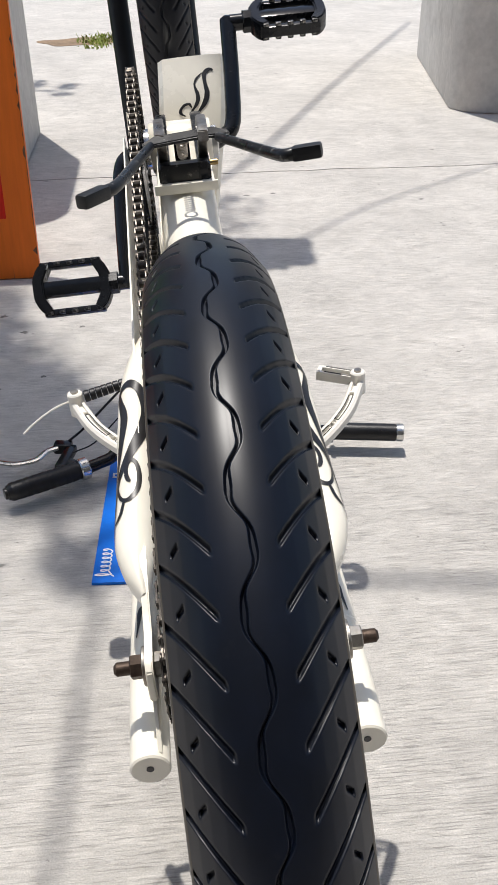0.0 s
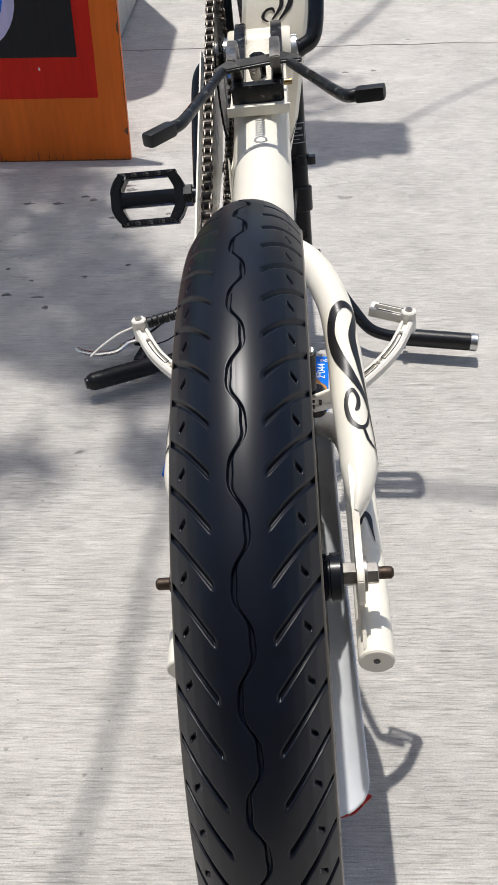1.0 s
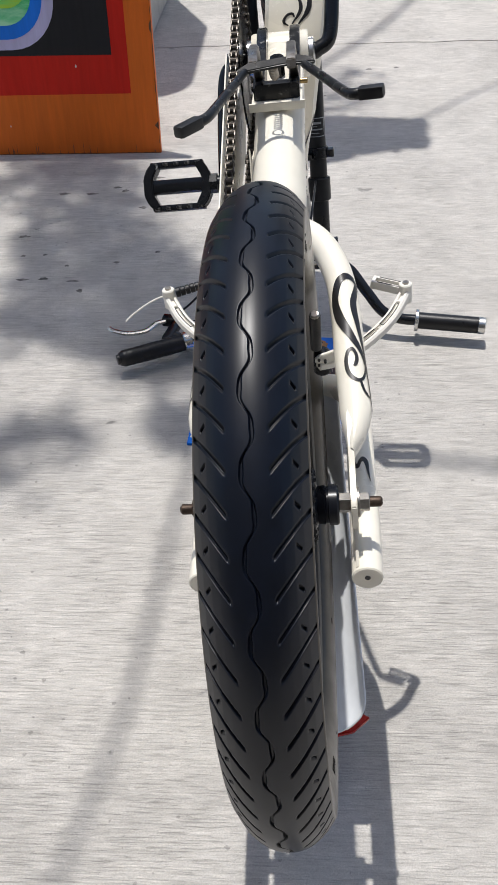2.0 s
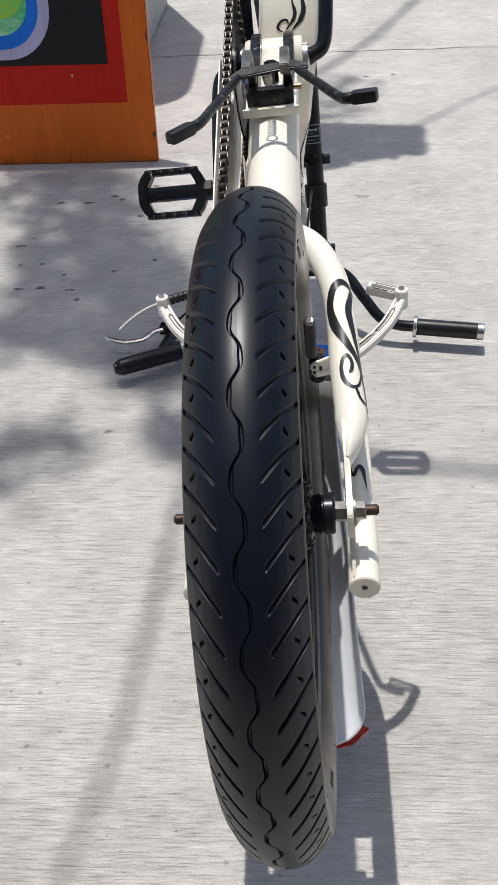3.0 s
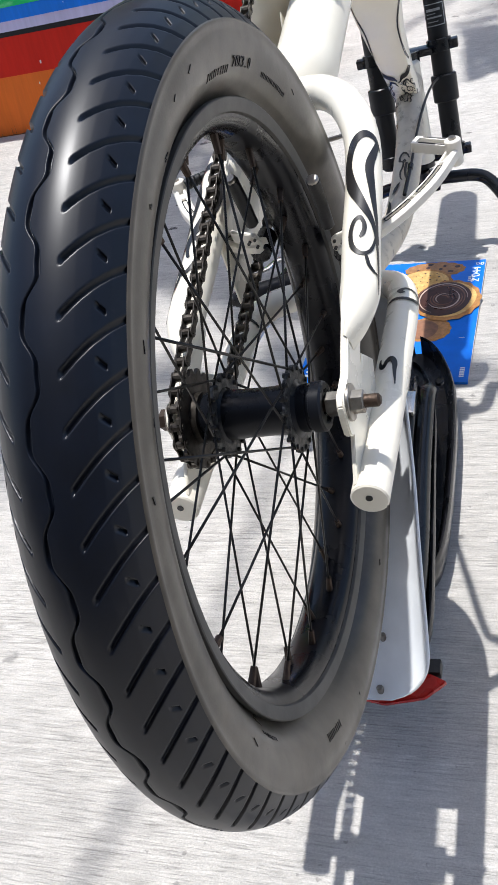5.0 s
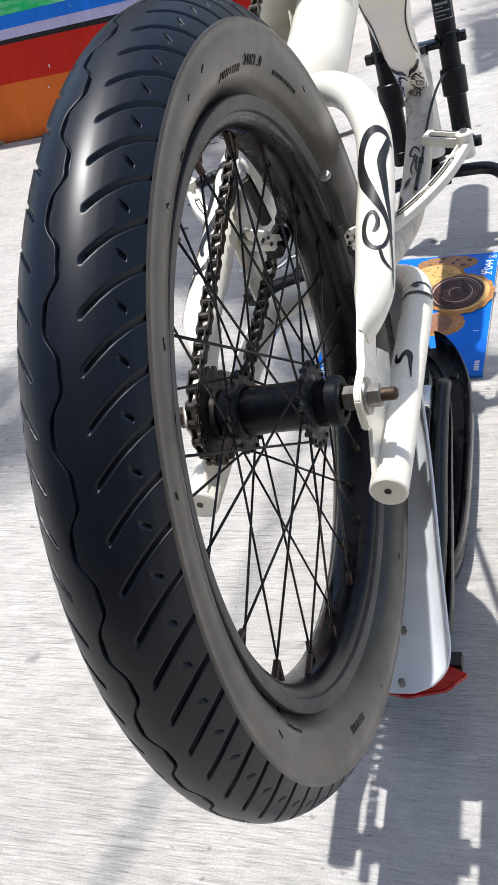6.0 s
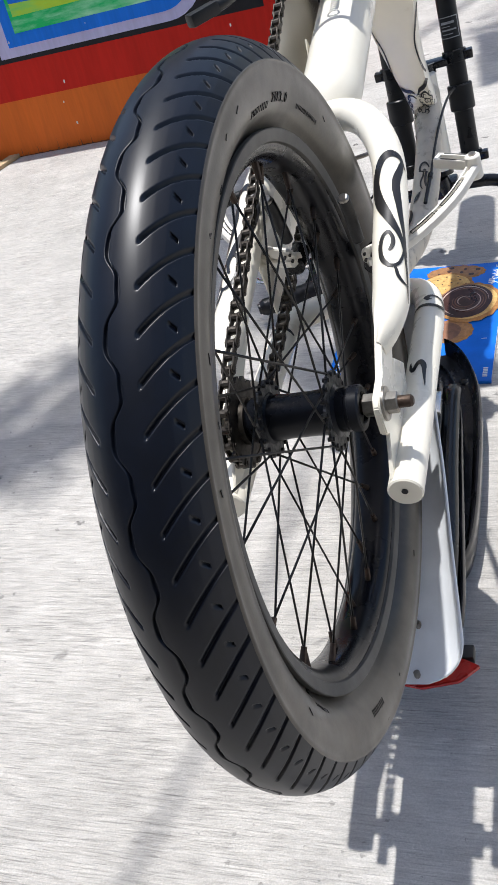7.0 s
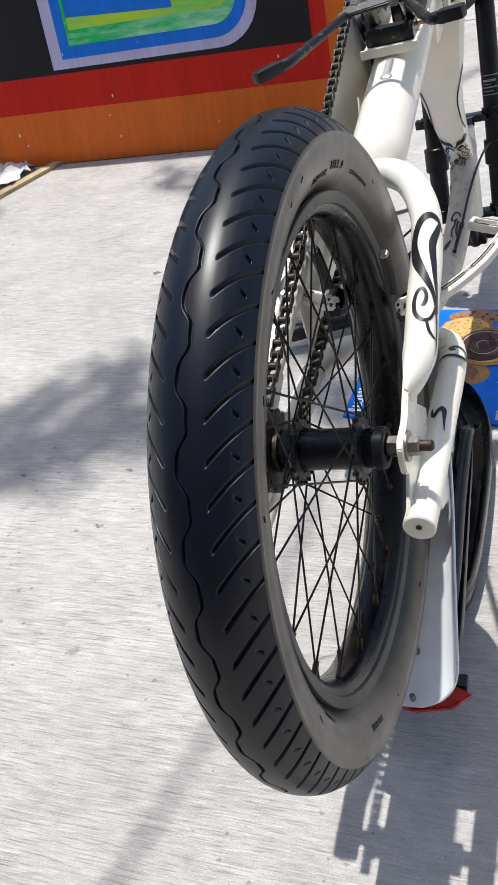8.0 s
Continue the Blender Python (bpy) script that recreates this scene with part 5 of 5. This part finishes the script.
# ---- brakes ----
def brake(s):
    b = new("rim_brake")
    b.parent = bike
    if s < 0:
        b.matrix_basis = Matrix.Translation((0.010, 0, 0.013))
    tagged(b, "ivory cast cantilever brake arm with a black pad")
    bm = B()
    P = smooth_path([(s * 0.036, 0.176, 0.020), (s * 0.058, 0.186, 0.018), (s * 0.085, 0.203, 0.024), (s * 0.112, 0.228, 0.034), (s * 0.130, 0.262, 0.042)], 8)
    fr = frames_along(P)
    rings = []
    for i, p in enumerate(P):
        u = i / (len(P) - 1)
        w, h = 0.0080 - 0.002 * u, 0.0046
        sd, up, _ = fr[i]
        rings.append([bm.verts.new(p + sd * a * w + up * c * h) for a, c in ((-1, -0.6), (-0.7, -1), (0.7, -1), (1, -0.6), (1, 0.6), (0.7, 1), (0.35, 1), (0.3, 0.45), (-0.3, 0.45), (-0.35, 1), (-0.7, 1), (-1, 0.6))])
    k = len(rings[0])
    for a, c in zip(rings, rings[1:]):
        for q in range(k):
            bm.faces.new((a[q], a[(q + 1) % k], c[(q + 1) % k], c[q]))
    bm.faces.new(rings[0][::-1])
    bm.faces.new(rings[-1])
    bmesh.ops.recalc_face_normals(bm, faces=bm.faces)
    part("arm", bm, M_ALLOY, b)
    # cast cells along the arm: ribs across the channel, and the dark edges of each recess
    def on_arm(u, a, c):
        i = min(int(u * (len(P) - 1)), len(P) - 2)
        f = u * (len(P) - 1) - i
        sd, up, _ = fr[i]
        return P[i].lerp(P[i + 1], f) + sd * a * (0.0080 - 0.002 * u) + up * c * 0.0046
    for u0, u1 in ((0.16, 0.36), (0.42, 0.60), (0.66, 0.86)):
        for u in (u0 - 0.03, u1 + 0.03):
            bm = B()
            rod(bm, on_arm(u, -0.36, 0.72), on_arm(u, 0.36, 0.72), 0.0013, 6)
            part("rib", bm, M_ALLOY, b)
        bm = B()
        ring = [on_arm(u0 + (u1 - u0) * k / 6, 0.33, 0.98) for k in range(7)] + [on_arm(u1 - (u1 - u0) * k / 6, -0.33, 0.98) for k in range(7)]
        tube(bm, ring + ring[:1], 0.00055, 5)
        part("recess_edge", bm, M_INK, b, "thin dark line round the recess")
    bm = B()
    rod(bm, (s * 0.130, 0.263, 0.032), (s * 0.130, 0.263, 0.052), 0.0068, 18, bevel=0.0012)
    part("pivot", bm, M_ALLOY, b)
    bm = B()
    rod(bm, (s * 0.130, 0.263, 0.0525), (s * 0.130, 0.263, 0.0550), 0.0034, 6)
    part("pivot_bolt", bm, M_STEEL, b)
    if s > 0:
        bm = B()
        c0, c1 = Vector((0.130, 0.266, 0.044)), Vector((0.098, 0.278, 0.048))
        d = (c1 - c0).normalized()
        sd = d.cross(Vector((0, 0, 1))).normalized()
        m = Matrix((d, sd, sd.cross(d))).transposed()
        for e in (-1, 1):
            box(bm, c0.lerp(c1, 0.5) + sd * 0.0048 * e, (0.036, 0.0034, 0.009), m, bevel=0.0008)
        box(bm, c1, (0.004, 0.013, 0.009), m, bevel=0.0008)
        box(bm, c0.lerp(c1, 0.5), (0.026, 0.0016, 0.004), m)
        part("cable_clamp", bm, M_ALLOY, b)
        for e in (-1, 1):
            bm = B()
            q = c0.lerp(c1, 0.5) + sd * 0.0048 * e + Vector((0, 0, 0.0046))
            rod(bm, q - d * 0.012, q + d * 0.012, 0.0007, 5)
            part("recess_edge", bm, M_INK, b)
    else:
        P = [Vector((-0.122, 0.265, 0.047)), Vector((-0.070, 0.277, 0.053))]
        for k in range(11):
            q = P[0].lerp(P[1], k / 10)
            bm = B() if k == 0 else bm
            rod(bm, q, q + (P[1] - P[0]) * 0.07, 0.0054 - 0.0001 * k, 10, bevel=0.0006)
        part("rubber_boot", bm, M_RUBBER, b, "ribbed black rubber boot")
        bm = B()
        tube(bm, smooth_path([(-0.132, 0.262, 0.047), (-0.148, 0.250, 0.047), (-0.164, 0.239, 0.042), (-0.174, 0.231, 0.037)], 6), 0.0009, 6)
        part("brake_cable", bm, M_ALLOY, b, "bare steel cable end")
        bm = B()
        tube(bm, smooth_path([(-0.075, 0.277, 0.052), (0.0, 0.30, 0.045), (0.03, 0.32, 0.04)], 6), 0.0022, 8)
        part("cable_noodle", bm, M_STEEL, b)
    bm = B()
    tube(bm, smooth_path([(s * 0.0365, 0.160, 0.088), (s * 0.0360, 0.166, 0.066), (s * 0.0355, 0.170, 0.044)], 5), 0.0055, 10, bevel=0.002)
    part("brake_pad", bm, M_RUBBER, b, "black rubber brake pad")
    bm = B()
    rod(bm, (s * 0.0366, 0.1588, 0.0905), (s * 0.0365, 0.1602, 0.0868), 0.0048, 12, bevel=0.0012)
    part("pad_tip", bm, M_STEEL, b, "grey metal pad tip")
    bm = B()
    slab(bm, [(s * 0.0345, 0.170, 0.020), (s * 0.0345, 0.168, 0.031), (s * 0.037, 0.168, 0.034), (s * 0.060, 0.176, 0.037), (s * 0.060, 0.178, 0.026), (s * 0.040, 0.172, 0.018)], (0, 0.005, 0), 0.0008)
    part("arm_foot", bm, M_ALLOY, b)
    for x, z in ((0.0370, 0.0235), (0.0375, 0.0300), (0.0435, 0.0275)):
        bm = B()
        rod(bm, (s * x, 0.1672, z), (s * x, 0.172, z), 0.0014, 8)
        part("arm_hole", bm, M_INK, b, "dark screw hole")
    bm = B()
    rod(bm, (s * 0.040, 0.178, 0.012), (s * 0.040, 0.205, 0.012), 0.009, 14, bevel=0.002)
    part("pivot_post", bm, M_BLACK, b)


brake(1)
brake(-1)


# ---- fork and handlebar ----
FD = Vector((0, math.cos(radians(76)), math.sin(radians(76))))
CL = Vector((-0.0185, 1.078, -0.145))
def fork():
    f = new("fork")
    f.parent = bike
    tagged(f, "black double-crown fork")
    for s in (1, -1):
        base = CL + Vector((s * 0.0545, 0, 0))
        bm = B()
        rod(bm, base - FD * 0.185, base + FD * 0.56, 0.0165, 24, bevel=0.002)
        part("leg", bm, M_SATIN, f)
        bm = B()
        rod(bm, base - FD * 0.088, base - FD * 0.048, 0.0215, 24, bevel=0.002)
        part("collar", bm, M_SATIN, f)
        for d in (0.0, -0.172):
            bm = B()
            rod(bm, base + FD * (d - 0.009), base + FD * (d + 0.009), 0.0205, 24, bevel=0.001)
            box(bm, base + FD * d + Vector((s * 0.024, -0.004, 0)), (0.014, 0.014, 0.015), bevel=0.002)
            part("crown_clamp", bm, M_BLACK, f)
    # a worn sticker on one leg: a light outline round rows of unreadable print
    base = CL + Vector((0.0545, 0, 0))
    nx, ny = Vector((1, 0, 0)), FD.cross(Vector((1, 0, 0)))
    if ny.y > 0:
        ny = -ny

    def patch(bm_, d0, d1, a0, a1):
        rows = []
        for k in range(9):
            a = radians(a0 + (a1 - a0) * k / 8)
            out = (math.sin(a) * nx + math.cos(a) * ny) * 0.0169
            rows.append((bm_.verts.new(base + FD * d0 + out), bm_.verts.new(base + FD * d1 + out)))
        for u, v in zip(rows, rows[1:]):
            bm_.faces.new((u[0], u[1], v[1], v[0]))
    bm = B()
    for d0, d1, a0, a1 in ((0.048, 0.0495, -62, 62), (0.0805, 0.082, -62, 62), (0.0495, 0.0805, -62, -56), (0.0495, 0.0805, 56, 62), (0.054, 0.0555, -46, 20), (0.060, 0.0625, -46, 44), (0.066, 0.0672, -46, 8), (0.0705, 0.0745, -46, 36)):
        patch(bm, d0 - 0.018, d1 - 0.018, a0, a1)
    part("sticker", bm, M_TAPE, f, "worn sticker with a light outline")
    for d in (0.0, -0.172):
        bm = B()
        box(bm, CL + FD * d + Vector((0, -0.012, 0)), (0.088, 0.022, 0.012), bevel=0.002)
        rod(bm, CL + FD * (d - 0.008) + Vector((0, -0.03, 0)), CL + FD * (d + 0.008) + Vector((0, -0.03, 0)), 0.024, 20)
        part("crown_plate", bm, M_BLACK, f)


fork()


def handlebar():
    h = new("handlebar")
    h.parent = bike
    tagged(h, "black handlebar resting on the paving")
    GR = {1: ((0.256, 0.965, 0.042), (0.372, 0.948, 0.041)), -1: ((-0.220, 0.892, 0.038), (-0.340, 0.838, 0.036))}
    bars = {1: [(0.01, 1.035, 0.130), (0.05, 1.040, 0.130), (0.108, 1.050, 0.118), (0.150, 1.012, 0.083), (0.182, 0.982, 0.055), (0.215, 0.971, 0.044), (0.256, 0.965, 0.042), (0.368, 0.9486, 0.041)],
            -1: [(0.01, 1.035, 0.130), (-0.04, 1.025, 0.130), (-0.095, 1.015, 0.115), (-0.130, 0.970, 0.080), (-0.155, 0.925, 0.048), (-0.185, 0.908, 0.040), (-0.220, 0.892, 0.038), (-0.335, 0.840, 0.036)]}
    for s in (1, -1):
        bm = B()
        tube(bm, smooth_path(bars[s], 8), 0.0111, 18)
        part("bar", to_body(bm), M_BLACK, h)
        a, b = (Vector(v) for v in GR[s])
        bm = B()
        if s > 0:
            rod(bm, a, b, 0.0168, 24, bevel=0.002)
        else:
            tube(bm, [a.lerp(b, k / 60) for k in range(61)], lambda u: 0.0166 + 0.0007 * math.sin(u * 3.1) - 0.0006 * (math.sin(u * 60) > 0.7) - (0.004 * (u - 0.94) / 0.06 if u > 0.94 else 0), 20)
        part("grip", to_body(bm), M_RUBBER, h, "black rubber grip")
        d = (b - a).normalized()
        bm = B()
        if s > 0:
            rod(bm, a - d * 0.006, a - d * 0.001, 0.0225, 24, bevel=0.001)
            part("ring", to_body(bm), M_CHROME, h, "chrome flange ring")
            bm = B()
            rod(bm, b + d * 0.002, b + d * 0.014, 0.0172, 24, bevel=0.0015)
            part("end_cap", to_body(bm), M_CHROME, h, "chrome end cap")
        else:
            rod(bm, a - d * 0.016, a - d * 0.003, 0.0205, 24, bevel=0.002)
            part("ring", to_body(bm), M_CHROME, h, "chrome lever clamp")
            bm = B()
            rod(bm, b - d * 0.001, b + d * 0.004, 0.0105, 20, bevel=0.001)
            part("end_cap", to_body(bm), M_INK, h)
    for run, r in (([(-0.250, 0.990, 0.036), (-0.215, 1.000, 0.060), (-0.165, 1.015, 0.105), (-0.110, 1.035, 0.150), (-0.050, 1.045, 0.190)], 0.0024), ([(-0.235, 0.955, 0.036), (-0.195, 0.962, 0.050), (-0.150, 0.985, 0.085), (-0.095, 1.015, 0.130)], 0.0014)):
        bm = B()
        tube(bm, smooth_path(run, 6), r, 8)
        part("lever_cable", to_body(bm), M_RUBBER, h, "thin black cable")
    # brake lever on one bar
    bm = B()
    box(bm, (-0.256, 0.985, 0.030), (0.034, 0.022, 0.020), Matrix.Rotation(radians(-8), 3, "Z"), bevel=0.004)
    box(bm, (-0.248, 0.945, 0.030), (0.020, 0.075, 0.016), Matrix.Rotation(radians(-14), 3, "Z"), bevel=0.004)
    tube(bm, smooth_path([(-0.205, 0.90, 0.028), (-0.215, 0.91, 0.028), (-0.24, 0.925, 0.03)], 4), 0.012, 12)
    part("lever_bracket", to_body(bm), M_BLACK, h, "black lever bracket")
    bm = B()
    tube(bm, smooth_path([(-0.266, 0.978, 0.034), (-0.285, 0.968, 0.033), (-0.304, 0.946, 0.030), (-0.339, 0.940, 0.028), (-0.368, 0.948, 0.028), (-0.382, 0.958, 0.029)], 6), lambda u: 0.0070 - 0.0014 * u, 10, flat=0.6)
    part("brake_lever", to_body(bm), M_CHROME, h, "polished brake lever")
    bm = B()
    rod(bm, BODY.inverted() @ Vector((0.01, 1.035, 0.115)), CL - FD * 0.18 + Vector((0, -0.03, 0)), 0.0135, 18)
    box(bm, BODY.inverted() @ Vector((0.01, 1.035, 0.130)), (0.045, 0.034, 0.032), bevel=0.005)
    part("stem", bm, M_BLACK, h)
    bm = B()
    tube(bm, smooth_path([(0.030, 1.040, -0.185), (0.028, 0.95, -0.163), (0.0238, 0.87, -0.157), (0.0178, 0.79, -0.165), (0.0110, 0.738, -0.1845)], 6), 0.0020, 8)
    part("brake_cable", bm, M_RUBBER, h, "thin black brake cable")
    bm = B()
    q0, q1 = Vector((0.0103, 0.735, -0.1855)), Vector((0.0035, 0.680, -0.2000))
    tube(bm, [q0, q0.lerp(q1, 0.5), q1], 0.0030, 10)
    rod(bm, q0 - (q1 - q0) * 0.05, q0 + (q1 - q0) * 0.10, 0.0040, 10, bevel=0.0006)
    part("cable_stop", bm, M_BLACK, h, "black cable stop on the tube")


handlebar()


# ---- saddle, fender, reflector ----
def saddle():
    s = new("saddle")
    s.parent = bike
    tagged(s, "black padded saddle lying upside down on the paving")

    cx = 0.012
    vinyl = mat("black_saddle_vinyl", (0.007, 0.007, 0.009), 0.24, spread=0.25, bump=0.06, bump_scale=350, coat=0.25, spec=0.3)

    def shell(y0, y1, z0, z1, tilt, widths, name, lip, label="", swell=0.010):
        """A long upturned shell: rounded walls, a rolled rim and a sunken floor."""
        bm_ = B()
        W = smooth_path([(a, b, 0) for a, b in widths], 12)
        rows = []
        for u in [0.5 - 0.5 * math.cos(math.pi * k / 56) for k in range(57)]:
            w = float(np.interp(u, [p.x for p in W], [p.y for p in W]))
            y = y0 + (y1 - y0) * u
            dz = tilt * (1 - u) ** 2
            mid = (z0 + z1) / 2
            half = [(0.60, z0), (0.86, z0 + 0.004), (0.98, z0 + 0.014), (1.0 + swell, mid), (1.02, z1 - 0.007), (1.01, z1 - 0.002), (0.98, z1 + 0.0006), (0.945, z1), (0.92, z1 - 0.003), (0.88, z1 - lip * 0.45), (0.80, z1 - lip)]
            prof = half + [(-a, z) for a, z in reversed(half)]
            rows.append([bm_.verts.new((cx + a * w, y, z + dz)) for a, z in prof])
        k = len(rows[0])
        for a, b in zip(rows, rows[1:]):
            for q in range(k):
                bm_.faces.new((a[q], a[(q + 1) % k], b[(q + 1) % k], b[q]))
        bm_.faces.new(rows[0][::-1])
        bm_.faces.new(rows[-1])
        bmesh.ops.recalc_face_normals(bm_, faces=bm_.faces)
        part(name, to_body(bm_), vinyl, s, label)
    shell(0.185, 0.660, 0.0, 0.060, 0.0, [(0, 0.012), (0.015, 0.034), (0.05, 0.054), (0.12, 0.065), (0.28, 0.070), (0.55, 0.070), (0.74, 0.064), (0.87, 0.048), (0.95, 0.030), (0.985, 0.016), (1, 0.006)], "cover", 0.034, "glossy black vinyl cover")
    shell(0.050, 0.560, 0.066, 0.090, 0.006, [(0, 0.012), (0.012, 0.034), (0.04, 0.054), (0.10, 0.064), (0.3, 0.060), (0.55, 0.053), (0.8, 0.045), (0.93, 0.030), (0.98, 0.016), (1, 0.006)], "base_pan", 0.010, "black base pan")
    for sx in (-1, 1):
        bm = B()
        tube(bm, smooth_path([(cx + sx * 0.044, 0.085, 0.098), (cx + sx * 0.043, 0.20, 0.099), (cx + sx * 0.036, 0.34, 0.098), (cx + sx * 0.033, 0.455, 0.098), (cx + sx * 0.033, 0.49, 0.091)], 8), 0.0125, 16, bevel=0.004)
        part("side_tube", to_body(bm), M_BLACK, s, "thick black tube along the pan")
    for x, y in ((0.030, 0.515), (0.046, 0.52), (0.040, 0.40)):
        bm = B()
        rod(bm, (cx + x, y, 0.080), (cx + x, y, 0.0835), 0.0062, 14, bevel=0.0012)
        part("bolt", to_body(bm), M_BLACK, s)
    for sx in (-1, 1):
        bm = B()
        tube(bm, smooth_path([(cx + sx * 0.040, 0.20, 0.082), (cx + sx * 0.034, 0.24, 0.105), (cx + sx * 0.024, 0.33, 0.118), (cx + sx * 0.020, 0.44, 0.115), (cx + sx * 0.012, 0.53, 0.082)], 6), 0.0042, 10)
        part("rail", to_body(bm), M_BLACK, s)
    bm = B()
    rod(bm, Vector((cx, 0.42, 0.115)), BODY @ Vector((0, 0.545, -0.305)), 0.0128, 18)
    box(bm, (cx, 0.425, 0.118), (0.05, 0.045, 0.026), bevel=0.005)
    part("seat_post", to_body(bm), M_CHROME, s)


saddle()


def fender():
    f = new("fender")
    f.parent = bike
    tagged(f, "white sheet fender with a red tail reflector")
    bm = B()
    fx = 0.012
    P = smooth_path([(fx, 0.276, -0.075), (fx, 0.248, -0.142), (fx, 0.212, -0.192), (fx, 0.165, -0.238), (fx, 0.105, -0.277), (fx, 0.046, -0.320), (fx, 0.010, -0.343), (fx, -0.016, -0.358)], 8)
    n = len(P)
    rows = []
    lip = []
    arc = [radians(a) for a in range(-78, 79, 12)]
    for i, p in enumerate(P):
        u = i / (n - 1)
        t = (P[min(i + 1, n - 1)] - P[max(i - 1, 0)]).normalized()
        nrm = Vector((1, 0, 0)).cross(t).normalized()
        if nrm.y * -p.y + nrm.z * -p.z < 0:
            nrm = -nrm
        end = 1 if u < 0.80 else math.sqrt(max(0.02, 1 - ((u - 0.80) / 0.205) ** 2))
        w, deep = (0.0555 - 0.053 * max(0.0, p.y)) * end, 0.036 * end ** 1.5
        inner = [p + Vector((w * math.sin(a) / math.sin(arc[-1]), 0, 0)) + nrm * (deep * (1 - math.cos(a)) / (1 - math.cos(arc[-1]))) for a in arc]
        outer = [p + Vector(((w + 0.0016) * math.sin(a) / math.sin(arc[-1]), 0, 0)) + nrm * (deep * (1 - math.cos(a)) / (1 - math.cos(arc[-1])) - 0.0016) for a in reversed(arc)]
        lip.append(inner[-1])
        rows.append([bm.verts.new(q) for q in inner + outer])
    k = len(rows[0])
    for a, b in zip(rows, rows[1:]):
        for q in range(k):
            bm.faces.new((a[q], a[(q + 1) % k], b[(q + 1) % k], b[q]))
    bm.faces.new(rows[0][::-1])
    bm.faces.new(rows[-1])
    bmesh.ops.recalc_face_normals(bm, faces=bm.faces)
    part("blade", bm, M_WHITE, f)
    for x, y, z in ((0.017, 0.034, -0.3268), (0.015, 0.052, -0.3140), (0.014, -0.008, -0.3520)):
        bm = B()
        rod(bm, (x, y, z - 0.004), (x, y, z + 0.003), 0.0035, 10, bevel=0.001)
        part("rivet", bm, M_STEEL, f)
    # the rolled bead along one edge of the blade
    bm = B()
    tube(bm, lip[:-2], 0.0017, 8)
    part("edge_bead", bm, M_WHITE, f)
    lens = [(0.072, 0.014), (0.052, -0.004), (0.014, -0.012), (-0.024, -0.004), (-0.044, 0.014)]
    bm = B()
    slab(bm, [(x, y, -0.3705) for x, y in lens] + [(-0.024, 0.024, -0.3705), (0.052, 0.024, -0.3705)], (0, 0.002, -0.0085), 0.0010)
    part("reflector", bm, M_RED, f, "red plastic reflector")
    bm = B()
    box(bm, (0.014, 0.030, -0.3745), (0.104, 0.016, 0.012), bevel=0.002)
    part("reflector_housing", bm, M_PLASTIC, f, "black reflector housing")


fender()
